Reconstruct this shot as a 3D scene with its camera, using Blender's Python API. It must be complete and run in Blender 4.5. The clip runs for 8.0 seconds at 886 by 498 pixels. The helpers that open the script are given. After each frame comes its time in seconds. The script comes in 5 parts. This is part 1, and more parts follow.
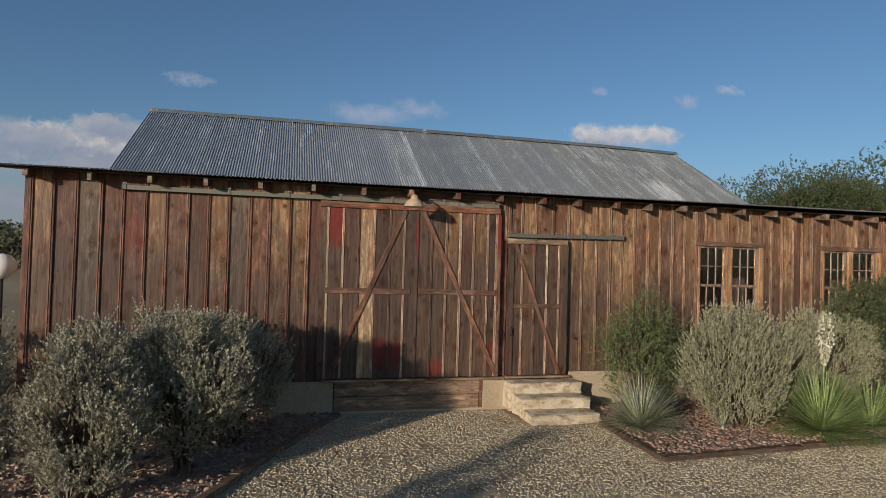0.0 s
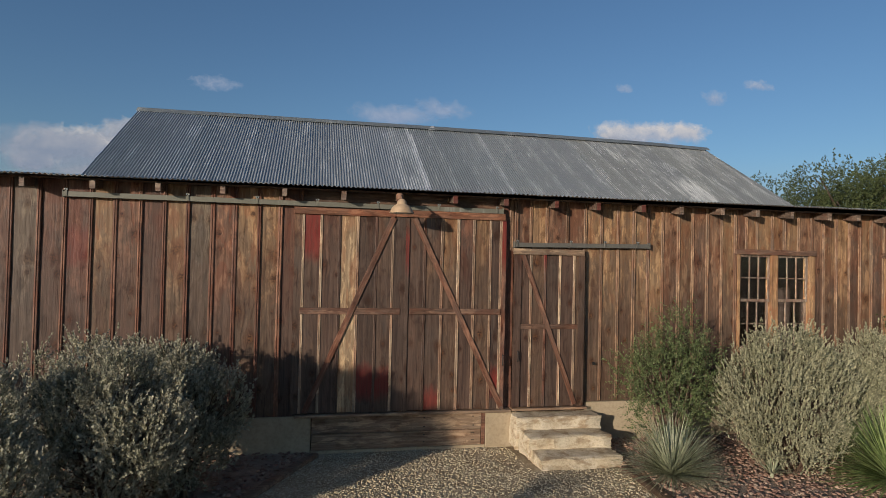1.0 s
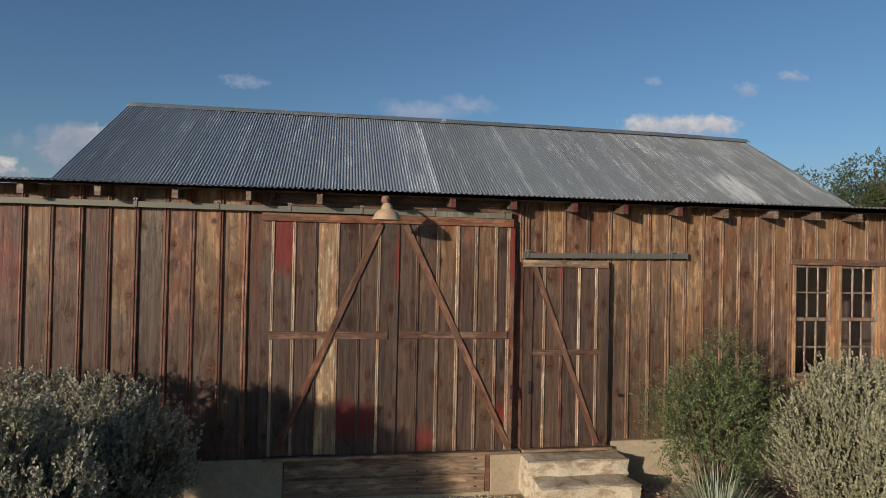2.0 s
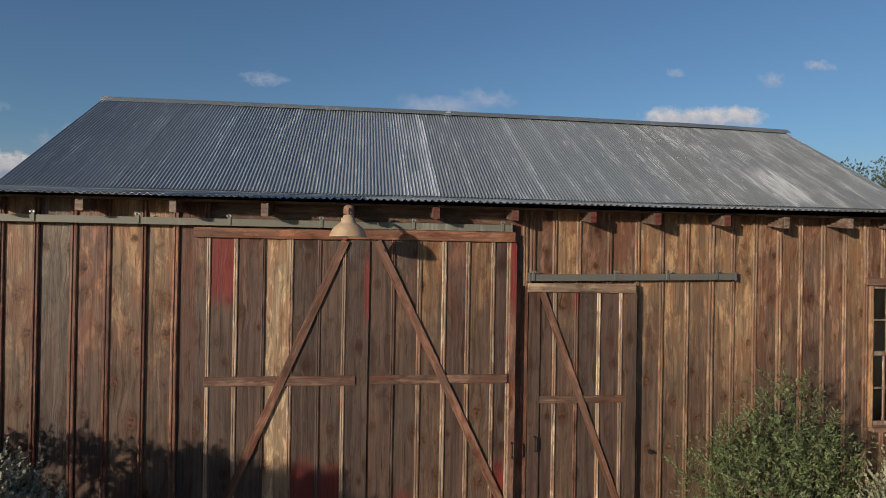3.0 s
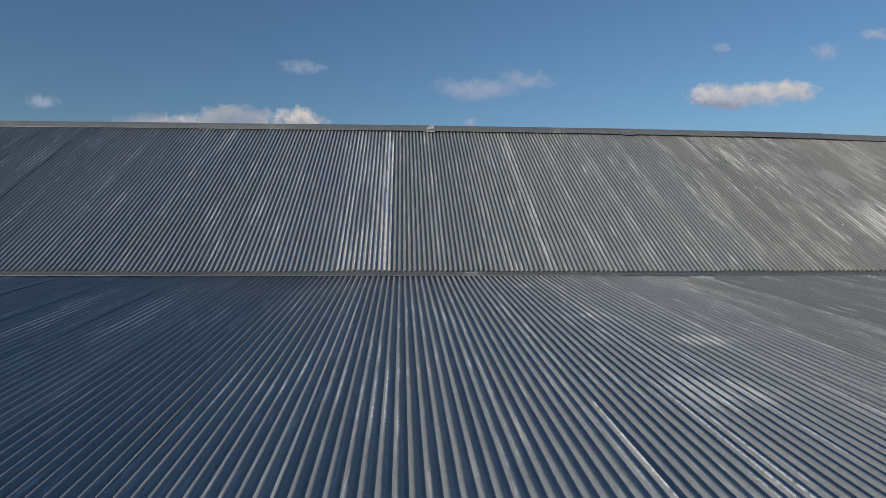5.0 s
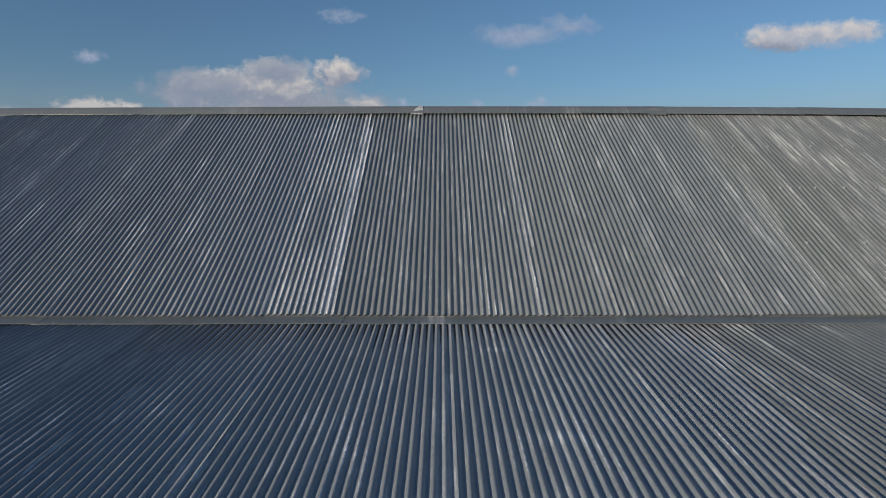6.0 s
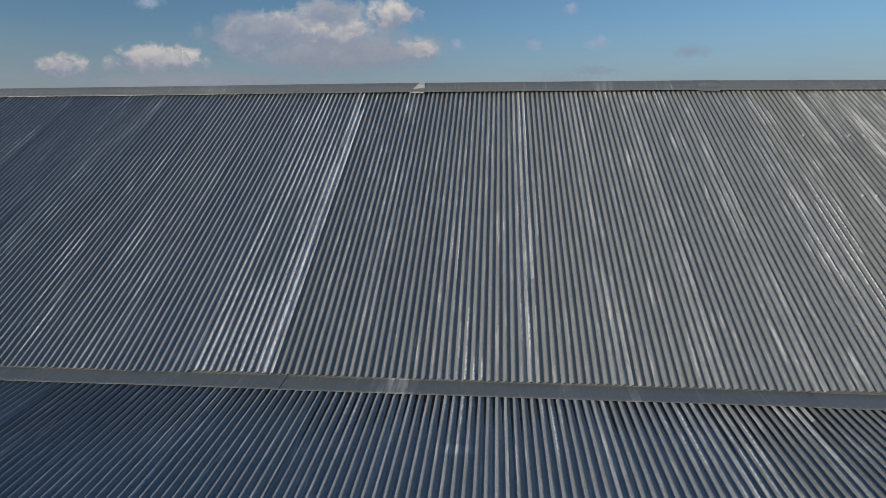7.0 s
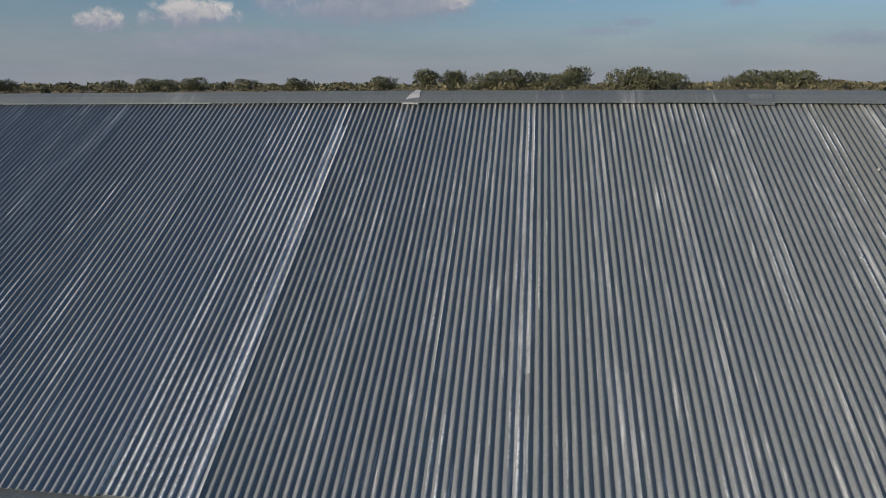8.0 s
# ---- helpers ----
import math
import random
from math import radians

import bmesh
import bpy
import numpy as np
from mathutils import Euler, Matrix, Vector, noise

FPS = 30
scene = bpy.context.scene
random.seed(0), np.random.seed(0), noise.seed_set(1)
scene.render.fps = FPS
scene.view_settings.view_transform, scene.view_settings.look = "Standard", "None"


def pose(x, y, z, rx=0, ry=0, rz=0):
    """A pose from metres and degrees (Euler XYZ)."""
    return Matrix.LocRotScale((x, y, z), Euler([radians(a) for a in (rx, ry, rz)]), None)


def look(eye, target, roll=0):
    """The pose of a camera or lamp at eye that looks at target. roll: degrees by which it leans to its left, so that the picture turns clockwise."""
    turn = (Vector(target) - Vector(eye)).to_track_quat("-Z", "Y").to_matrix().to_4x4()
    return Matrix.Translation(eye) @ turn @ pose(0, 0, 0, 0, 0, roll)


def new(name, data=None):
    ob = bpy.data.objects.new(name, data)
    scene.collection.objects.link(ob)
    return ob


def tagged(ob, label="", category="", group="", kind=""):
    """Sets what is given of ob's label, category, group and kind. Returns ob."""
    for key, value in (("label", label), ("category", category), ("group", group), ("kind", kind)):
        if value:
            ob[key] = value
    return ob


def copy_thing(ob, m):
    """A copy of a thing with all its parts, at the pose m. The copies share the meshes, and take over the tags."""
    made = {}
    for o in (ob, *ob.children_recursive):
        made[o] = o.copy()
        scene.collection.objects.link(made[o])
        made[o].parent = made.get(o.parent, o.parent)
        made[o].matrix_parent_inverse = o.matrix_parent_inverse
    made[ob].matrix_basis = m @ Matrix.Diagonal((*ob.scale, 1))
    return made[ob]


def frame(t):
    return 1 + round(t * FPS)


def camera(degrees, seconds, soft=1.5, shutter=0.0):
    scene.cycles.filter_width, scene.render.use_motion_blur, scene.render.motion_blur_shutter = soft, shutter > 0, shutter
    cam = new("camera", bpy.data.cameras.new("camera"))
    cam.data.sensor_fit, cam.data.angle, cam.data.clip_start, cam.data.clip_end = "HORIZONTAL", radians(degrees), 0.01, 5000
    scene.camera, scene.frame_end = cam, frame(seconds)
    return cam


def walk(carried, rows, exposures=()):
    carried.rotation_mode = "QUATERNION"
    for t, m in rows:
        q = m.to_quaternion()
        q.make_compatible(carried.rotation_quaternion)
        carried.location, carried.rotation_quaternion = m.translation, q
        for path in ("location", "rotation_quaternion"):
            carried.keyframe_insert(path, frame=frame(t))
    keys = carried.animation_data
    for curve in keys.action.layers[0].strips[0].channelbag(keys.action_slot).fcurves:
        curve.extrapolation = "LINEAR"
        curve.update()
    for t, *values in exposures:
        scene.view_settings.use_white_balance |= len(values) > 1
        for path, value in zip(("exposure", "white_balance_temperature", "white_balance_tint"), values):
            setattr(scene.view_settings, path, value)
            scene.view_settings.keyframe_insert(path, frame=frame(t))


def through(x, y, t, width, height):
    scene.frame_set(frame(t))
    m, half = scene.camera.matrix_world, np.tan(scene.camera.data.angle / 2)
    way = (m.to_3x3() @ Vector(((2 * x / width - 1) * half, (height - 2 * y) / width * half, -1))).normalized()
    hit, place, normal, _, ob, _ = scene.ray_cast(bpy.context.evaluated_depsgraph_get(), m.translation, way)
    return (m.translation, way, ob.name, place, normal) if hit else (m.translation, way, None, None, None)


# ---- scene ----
PATH = [
    (0, (-0.269, -10.701, 2.656), (0.220, -8.762, 2.702), 1.62),
    (0.5, (0.108, -10.038, 2.781), (0.560, -8.090, 2.828), 1.47),
    (1, (0.530, -9.344, 2.894), (0.943, -7.387, 2.938), 1.31),
    (1.5, (0.897, -8.700, 3.021), (1.263, -6.734, 3.057), 1.24),
    (3, (1.868, -6.403, 3.456), (2.133, -4.421, 3.467), 0.96),
    (3.5, (2.268, -5.598, 3.688), (2.496, -3.611, 3.689), 0.66),
    (4, (2.697, -4.722, 4.071), (2.894, -2.732, 4.062), 0.44),
    (4.5, (3.096, -3.800, 4.520), (3.260, -1.807, 4.495), 0.20),
    (5, (3.510, -2.700, 4.992), (3.646, -0.705, 4.950), 0.20),
    (5.2, (3.734, -2.285, 5.177), (3.841, -0.289, 5.122), 0.08),
    (6.3, (4.730, -0.475, 6.062), (4.687, 1.507, 5.800), -0.02),
    (6.5, (4.885, -0.165, 6.190), (4.804, 1.812, 5.893), -0.07),
    (7, (5.212, 0.580, 6.535), (5.044, 2.537, 6.159), -0.14),
    (7.5, (5.44, 1.295, 6.872), (5.202, 3.230, 6.425), -0.18),
    (8, (5.535, 1.985, 7.290), (5.267, 3.898, 6.778), -0.2),
]
cam = camera(72.0, 8.0, soft=0.5)
walk(cam, [(t, look(eye, target, roll)) for t, eye, target, roll in PATH], [(0.0, 0.0, 6350, 11), (8.0, 0.0, 6350, 11)])

# ---------------------------------------------------------------- world and sun
SUN_TO = Vector((1.12, 1.0, -0.288)).normalized()
world = bpy.data.worlds.new("evening_sky")
scene.world = world
world.use_nodes = True
wn = world.node_tree.nodes
sky = wn.new("ShaderNodeTexSky")
sky.sky_type = "NISHITA"
sky.sun_disc = False
sky.sun_elevation = math.asin(-SUN_TO.z)
sky.sun_rotation = radians(228)
sky.air_density, sky.dust_density, sky.ozone_density = 1.0, 0.50, 3.6
wn["Background"].inputs["Strength"].default_value = 0.100
world.node_tree.links.new(sky.outputs[0], wn["Background"].inputs["Color"])
sun_data = bpy.data.lights.new("sun", "SUN")
sun_data.energy, sun_data.angle, sun_data.color = 4.0, radians(1.2), (1.0, 0.875, 0.72)
sun = new("sun", sun_data)
sun.matrix_world = look((-60, -60, 40), Vector((-60, -60, 40)) + SUN_TO)
scene.view_settings.exposure = 0.0

# ---------------------------------------------------------------- materials


class Nodes:
    """A short way to wire a procedural material."""

    def __init__(self, name):
        self.mat = bpy.data.materials.new(name)
        self.mat.use_nodes = True
        self.tree = self.mat.node_tree
        self.bsdf = self.tree.nodes["Principled BSDF"]

    def add(self, kind, **inputs):
        n = self.tree.nodes.new("ShaderNode" + kind)
        for k, v in inputs.items():
            self.put(n, k.replace("_", " "), v)
        return n

    def put(self, n, key, v):
        s = n.inputs[int(key[1:])] if key[0] == "i" and key[1:].isdigit() else n.inputs[key]
        if isinstance(v, bpy.types.NodeSocket):
            self.tree.links.new(v, s)
        else:
            s.default_value = v

    def coords(self, scale, jump=True):
        """Object coordinates, stretched, and shifted by chance from piece to piece."""
        c = self.add("TexCoord").outputs["Object"]
        if jump:
            r = self.add("ObjectInfo").outputs["Random"]
            wide = self.add("VectorMath", i0=(37.0, 11.0, 53.0))
            wide.operation = "SCALE"
            self.put(wide, "Scale", r)
            both = self.add("VectorMath", i0=c, i1=wide.outputs[0])
            c = both.outputs[0]
        m = self.add("Mapping", Vector=c, Scale=scale)
        return m.outputs[0]

    def noise(self, vector, scale, detail=4.0, rough=0.55, warp=0.0):
        return self.add("TexNoise", Vector=vector, Scale=scale, Detail=detail, Roughness=rough, Distortion=warp).outputs["Fac"]

    def ramp(self, fac, stops):
        n = self.add("ValToRGB", Fac=fac)
        e = n.color_ramp.elements
        while len(e) < len(stops):
            e.new(0.5)
        for el, (p, c) in zip(e, stops):
            el.position = p
            el.color = (*c, 1) if len(c) == 3 else c
        return n.outputs["Color"]

    def grey(self, fac, a, b):
        n = self.add("MapRange", Value=fac)
        for k, v in zip(("From Min", "From Max"), (a, b)):
            n.inputs[k].default_value = v
        return n.outputs[0]

    def mix(self, fac, a, b, how="MIX"):
        n = self.add("MixRGB", Fac=fac, Color1=a, Color2=b)
        n.blend_type = how
        return n.outputs[0]

    def maths(self, how, a, b=0.5):
        n = self.add("Math", i0=a, i1=b)
        n.operation = how
        return n.outputs[0]

    def random(self):
        return self.add("ObjectInfo").outputs["Random"]

    def out(self, color, rough=0.8, metal=0.0, bump=None, strength=0.3, depth=0.01, spec=0.4):
        self.put(self.bsdf, "Base Color", color)
        self.put(self.bsdf, "Roughness", rough)
        self.put(self.bsdf, "Metallic", metal)
        self.put(self.bsdf, "Specular IOR Level", spec)
        if bump is not None:
            b = self.add("Bump", Height=bump, Strength=strength, Distance=depth)
            self.put(self.bsdf, "Normal", b.outputs[0])
        return self.mat


def wood(name, tones, grey=(0.11, 0.09, 0.075), greying=0.5, knots=1.0, red=None, across="z", rust=0.45, redness=0.9, darker_below=None):
    """Old sawn boards: grain along the board bending round knots, checks, scraped places, tone by chance from board to
    board.
    red: (low, high) heights between which old barn paint is left.
    Below the last argument's height boards turn darker brown, ragged and other for each board."""
    n = Nodes(name)
    at = n.add("SeparateXYZ", Vector=n.coords((1, 1, 1)))
    u, w = (at.outputs["X"], at.outputs["Z"]) if across == "z" else (at.outputs["Z"], at.outputs["X"])

    def flat(a, b, x=u):
        return n.add("CombineXYZ", X=n.maths("MULTIPLY", x, a), Y=n.maths("MULTIPLY", w, b), Z=at.outputs["Y"]).outputs[0]

    cell = n.add("TexVoronoi", Vector=flat(4.2, 2.4), Scale=1.0, Randomness=1.0)
    cell.voronoi_dimensions = "2D"
    heart = n.add("SeparateXYZ", Vector=cell.outputs["Position"])
    du = n.maths("SUBTRACT", u, n.maths("DIVIDE", heart.outputs["X"], 4.2))
    dw = n.maths("SUBTRACT", w, n.maths("DIVIDE", heart.outputs["Y"], 2.4))
    dice = n.add("SeparateXYZ", Vector=cell.outputs["Color"])
    there = n.grey(dice.outputs["X"], 0.40, 0.62)
    wob = n.noise(flat(1, 1), 30, 3)
    r = n.add("VectorMath", i0=n.add("CombineXYZ", X=du, Y=n.maths("MULTIPLY", dw, 0.75)).outputs[0])
    r.operation = "LENGTH"
    r = n.maths("MULTIPLY", r.outputs["Value"], n.maths("ADD", n.maths("MULTIPLY", dice.outputs["Y"], 0.9), 0.6))
    r = n.maths("ADD", r, n.maths("MULTIPLY", n.maths("SUBTRACT", wob, 0.5), 0.045))
    fall = n.maths("MULTIPLY", n.maths("POWER", n.grey(r, 0.13, 0.0), 1.5), there)
    bend = n.maths("SUBTRACT", u, n.maths("MULTIPLY", n.maths("MULTIPLY", du, fall), 0.9))
    bend = n.maths("ADD", bend, n.maths("MULTIPLY", n.noise(flat(1.5, 0.5), 3.0, 2), 0.035))
    line = flat(1, 0.035, bend)
    fine = n.noise(line, 95, 4, 0.6)
    broad = n.noise(line, 30, 4, 0.62, 0.3)
    streak = n.noise(flat(1, 0.09, bend), 11, 4, 0.6)
    blots = flat(1.5, 0.5)
    patch = n.noise(blots, 2.2, 6, 0.64, 0.7)
    tone = n.ramp(n.random(), tones)
    if len(tones) > 2:
        tone.node.color_ramp.interpolation = "CONSTANT"

    def times(c):
        return n.mix(1.0, tone, (*c, 1), "MULTIPLY")

    col = n.mix(n.grey(broad, 0.36, 0.64), times((0.62, 0.56, 0.52)), times((1.14, 1.12, 1.10)))
    col = n.mix(n.maths("MULTIPLY", n.grey(streak, 0.48, 0.64), 0.62), col, times((0.52, 0.43, 0.38)))
    col = n.mix(n.maths("MULTIPLY", n.grey(patch, 0.46, 0.62), greying), col, (*grey, 1))
    fox = n.noise(blots, 2.9, 4, 0.6, 0.9)
    col = n.mix(n.maths("MULTIPLY", n.grey(fox, 0.49, 0.56), rust), col, times((0.86, 0.54, 0.44)))
    scrape = n.maths("MULTIPLY", n.grey(n.noise(flat(1.6, 0.45), 5.0, 8, 0.72, 0.4), 0.51, 0.59), n.grey(broad, 0.30, 0.55))
    col = n.mix(n.maths("MULTIPLY", scrape, 0.72), col, times((1.80, 1.72, 1.58)))
    if darker_below:
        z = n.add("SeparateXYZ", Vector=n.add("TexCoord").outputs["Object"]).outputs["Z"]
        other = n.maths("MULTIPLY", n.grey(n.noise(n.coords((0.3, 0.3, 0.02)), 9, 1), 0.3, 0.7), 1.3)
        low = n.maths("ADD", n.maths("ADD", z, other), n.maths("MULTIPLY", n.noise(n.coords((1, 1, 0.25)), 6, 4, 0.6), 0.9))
        lowness = n.grey(low, darker_below + 2.25, darker_below + 0.85)
        col = n.mix(n.maths("MULTIPLY", lowness, 0.80), col, n.mix(n.grey(broad, 0.35, 0.65), (0.055, 0.038, 0.030, 1), (0.112, 0.076, 0.058, 1)))
    dark = n.noise(blots, 6.5, 5, 0.65, 0.8)
    col = n.mix(n.maths("MULTIPLY", n.grey(dark, 0.53, 0.64), 0.52), col, n.mix(1.0, col, (0.42, 0.34, 0.31, 1), "MULTIPLY"))
    col = n.mix(n.maths("MULTIPLY", n.grey(fine, 0.48, 0.68), 0.24), col, n.mix(1.0, col, (0.45, 0.40, 0.37, 1), "MULTIPLY"))
    check = n.grey(n.noise(flat(1, 0.022, bend), 62, 2, 0.5), 0.68, 0.73)
    col = n.mix(n.maths("MULTIPLY", check, 0.5), col, (0.030, 0.020, 0.015, 1))
    has = n.maths("MULTIPLY", there, min(knots, 1.0))
    col = n.mix(n.maths("MULTIPLY", n.grey(r, 0.085, 0.028), n.maths("MULTIPLY", has, 0.55)), col, n.mix(1.0, col, (0.58, 0.40, 0.31, 1), "MULTIPLY"))
    core = n.mix(n.grey(wob, 0.40, 0.60), (0.034, 0.018, 0.012, 1), n.mix(1.0, tone, (0.55, 0.38, 0.28, 1), "MULTIPLY"))
    col = n.mix(n.maths("MULTIPLY", n.grey(r, 0.042, 0.014), n.maths("MULTIPLY", has, 0.85)), col, core)
    if red:
        z = n.add("SeparateXYZ", Vector=n.add("TexCoord").outputs["Object"]).outputs["Z"]
        ragged = n.maths("ADD", z, n.maths("MULTIPLY", n.noise(n.coords((1, 1, 0.4)), 7, 4), 0.35))
        above = n.grey(ragged, red[0] + 0.08, red[0] + 0.28)
        below = n.grey(ragged, red[1] + 0.28, red[1] + 0.08)
        keep = n.maths("MULTIPLY", n.maths("MULTIPLY", above, below), n.grey(fine, 0.85, 0.48))
        col = n.mix(n.maths("MULTIPLY", keep, redness), col, n.mix(n.grey(broad, 0.3, 0.7), (0.145, 0.020, 0.016, 1), (0.215, 0.032, 0.024, 1)))
    h = n.maths("ADD", n.maths("MULTIPLY", fine, 0.5), broad)
    h = n.maths("SUBTRACT", h, n.maths("MULTIPLY", check, 0.8))
    return n.out(col, n.grey(fine, -0.3, 1.3), bump=h, strength=0.6, depth=0.007, spec=0.25)


WALL_TONES = [(0.0, (0.328, 0.211, 0.121)), (0.12, (0.117, 0.048, 0.033)), (0.24, (0.281, 0.164, 0.094)), (0.38, (0.133, 0.078, 0.055)), (0.5, (0.374, 0.257, 0.156)),
              (0.62, (0.156, 0.066, 0.043)), (0.74, (0.257, 0.148, 0.086)), (0.87, (0.101, 0.066, 0.051)), (1.0, (0.296, 0.172, 0.101))]
RIGHT_TONES = [(0.0, (0.29, 0.182, 0.102)), (0.16, (0.185, 0.108, 0.070)), (0.32, (0.315, 0.205, 0.116)), (0.5, (0.208, 0.124, 0.080)), (0.68, (0.25, 0.155, 0.089)), (0.84, (0.218, 0.132, 0.084))]
DOOR_TONES = [(0.0, (0.080, 0.048, 0.034)), (0.25, (0.146, 0.085, 0.054)), (0.5, (0.067, 0.042, 0.032)), (0.75, (0.158, 0.096, 0.060)), (1.0, (0.095, 0.057, 0.040))]
wall_wood = wood("wall_board_wood", WALL_TONES, greying=0.45, darker_below=2.2)
right_wood = wood("south_board_wood", RIGHT_TONES, greying=0.45, darker_below=1.9)
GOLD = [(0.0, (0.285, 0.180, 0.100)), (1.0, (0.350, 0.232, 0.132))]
wall_gold = wood("golden_board_wood", GOLD, greying=0.35, knots=1.5, darker_below=2.4, rust=0.6)
wall_pink = wood("pinkish_board_wood", [(0.0, (0.193, 0.099, 0.064)), (1.0, (0.229, 0.125, 0.080))], greying=0.4, knots=1.4, darker_below=2.3, rust=0.7)
wall_grey = wood("grey_board_wood", [(0.0, (0.15, 0.12, 0.09)), (1.0, (0.19, 0.15, 0.11))], greying=0.5, darker_below=2.5, rust=0.3)
wall_brown = wood("brown_board_wood", [(0.0, (0.146, 0.071, 0.047)), (1.0, (0.180, 0.094, 0.062))], greying=0.4, darker_below=2.4, rust=0.6)
wall_red = wood("red_washed_wood", [(0.0, (0.148, 0.077, 0.054)), (1.0, (0.174, 0.087, 0.061))], greying=0.55, red=(2.75, 3.25), redness=0.4, darker_below=2.2)
batten_wood = wood("batten_wood", [(0.0, (0.15, 0.072, 0.05)), (1.0, (0.23, 0.125, 0.083))], greying=0.35, knots=0.4)
right_batten = wood("south_batten_wood", [(0.0, (0.185, 0.112, 0.070)), (1.0, (0.31, 0.205, 0.13))], greying=0.35, knots=0.4)
door_wood = wood("door_board_wood", DOOR_TONES, greying=0.75, darker_below=2.3)
door_pale = wood("pale_door_wood", [(0.0, (0.365, 0.261, 0.157)), (1.0, (0.435, 0.322, 0.200))], greying=0.2, knots=0.5)
door_batten = wood("pale_batten_wood", [(0.0, (0.23, 0.155, 0.105)), (1.0, (0.44, 0.34, 0.24))], greying=0.3, knots=0.2)
door_red_top = wood("door_wood_red_top", DOOR_TONES, greying=0.8, red=(2.30, 3.4), darker_below=2.3)
door_red_low = wood("door_wood_red_low", DOOR_TONES, greying=0.8, red=(0.24, 0.62), darker_below=2.3)
door_red_foot = wood("door_wood_red_foot", DOOR_TONES, greying=0.8, red=(0.0, 0.30), redness=0.75, darker_below=2.3)
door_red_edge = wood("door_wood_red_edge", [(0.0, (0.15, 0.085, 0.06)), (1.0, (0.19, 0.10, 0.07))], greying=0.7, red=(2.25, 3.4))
door_red_faint = wood("door_wood_red_faint", [(0.0, (0.099, 0.067, 0.050)), (1.0, (0.135, 0.088, 0.065))], greying=0.6, red=(2.15, 2.75), redness=0.7, darker_below=2.3, rust=0.2)
door_tan = wood("tan_door_wood", [(0.0, (0.245, 0.148, 0.080)), (1.0, (0.30, 0.188, 0.104))], greying=0.4, darker_below=2.3)
door_brown = wood("brown_door_wood", [(0.0, (0.131, 0.064, 0.044)), (1.0, (0.174, 0.094, 0.061))], greying=0.45, darker_below=2.3)
rail_wood = wood("rail_wood", [(0.0, (0.15, 0.092, 0.066)), (1.0, (0.19, 0.115, 0.08))], greying=0.45, knots=0.4, across="x")
brace_wood = wood("brace_wood", [(0.0, (0.18, 0.092, 0.062)), (1.0, (0.22, 0.12, 0.080))], greying=0.4, knots=0.4, across="x")
head_wood = wood("header_wood", [(0.0, (0.24, 0.118, 0.072)), (1.0, (0.28, 0.142, 0.088))], greying=0.35, knots=0.5, across="x")
sill_wood = wood("sill_wood", [(0.0, (0.28, 0.195, 0.13)), (1.0, (0.34, 0.25, 0.17))], greying=0.4, knots=0.4, rust=0.2, across="x")
frame_wood = wood("window_wood", [(0.0, (0.37, 0.225, 0.12)), (1.0, (0.42, 0.265, 0.145))], greying=0.15, knots=0.3)
sash_wood = wood("sash_wood", [(0.0, (0.25, 0.20, 0.16)), (1.0, (0.31, 0.25, 0.20))], greying=0.15, knots=0.1)
rafter_wood = wood("rafter_wood", [(0.0, (0.14, 0.11, 0.09)), (1.0, (0.19, 0.14, 0.11))], greying=0.3, knots=0.2, across="x")
rafter_red = wood("red_rafter_wood", [(0.0, (0.14, 0.055, 0.045)), (1.0, (0.18, 0.07, 0.055))], greying=0.3, knots=0.2, across="x")
rafter_pale = wood("pale_rafter_wood", [(0.0, (0.20, 0.155, 0.125)), (1.0, (0.25, 0.195, 0.155))], greying=0.3, knots=0.2, across="x")
deck_wood = wood("deck_wood", [(0.0, (0.10, 0.065, 0.045)), (1.0, (0.13, 0.085, 0.06))], greying=0.5, across="x")
tie_wood = wood("tie_wood", [(0.0, (0.105, 0.078, 0.056)), (1.0, (0.15, 0.112, 0.082))], greying=0.5, knots=0.3, across="x")
log_wood = wood("log_wood", [(0.0, (0.22, 0.17, 0.125)), (1.0, (0.26, 0.20, 0.15))], greying=0.5, knots=0.2, across="x")


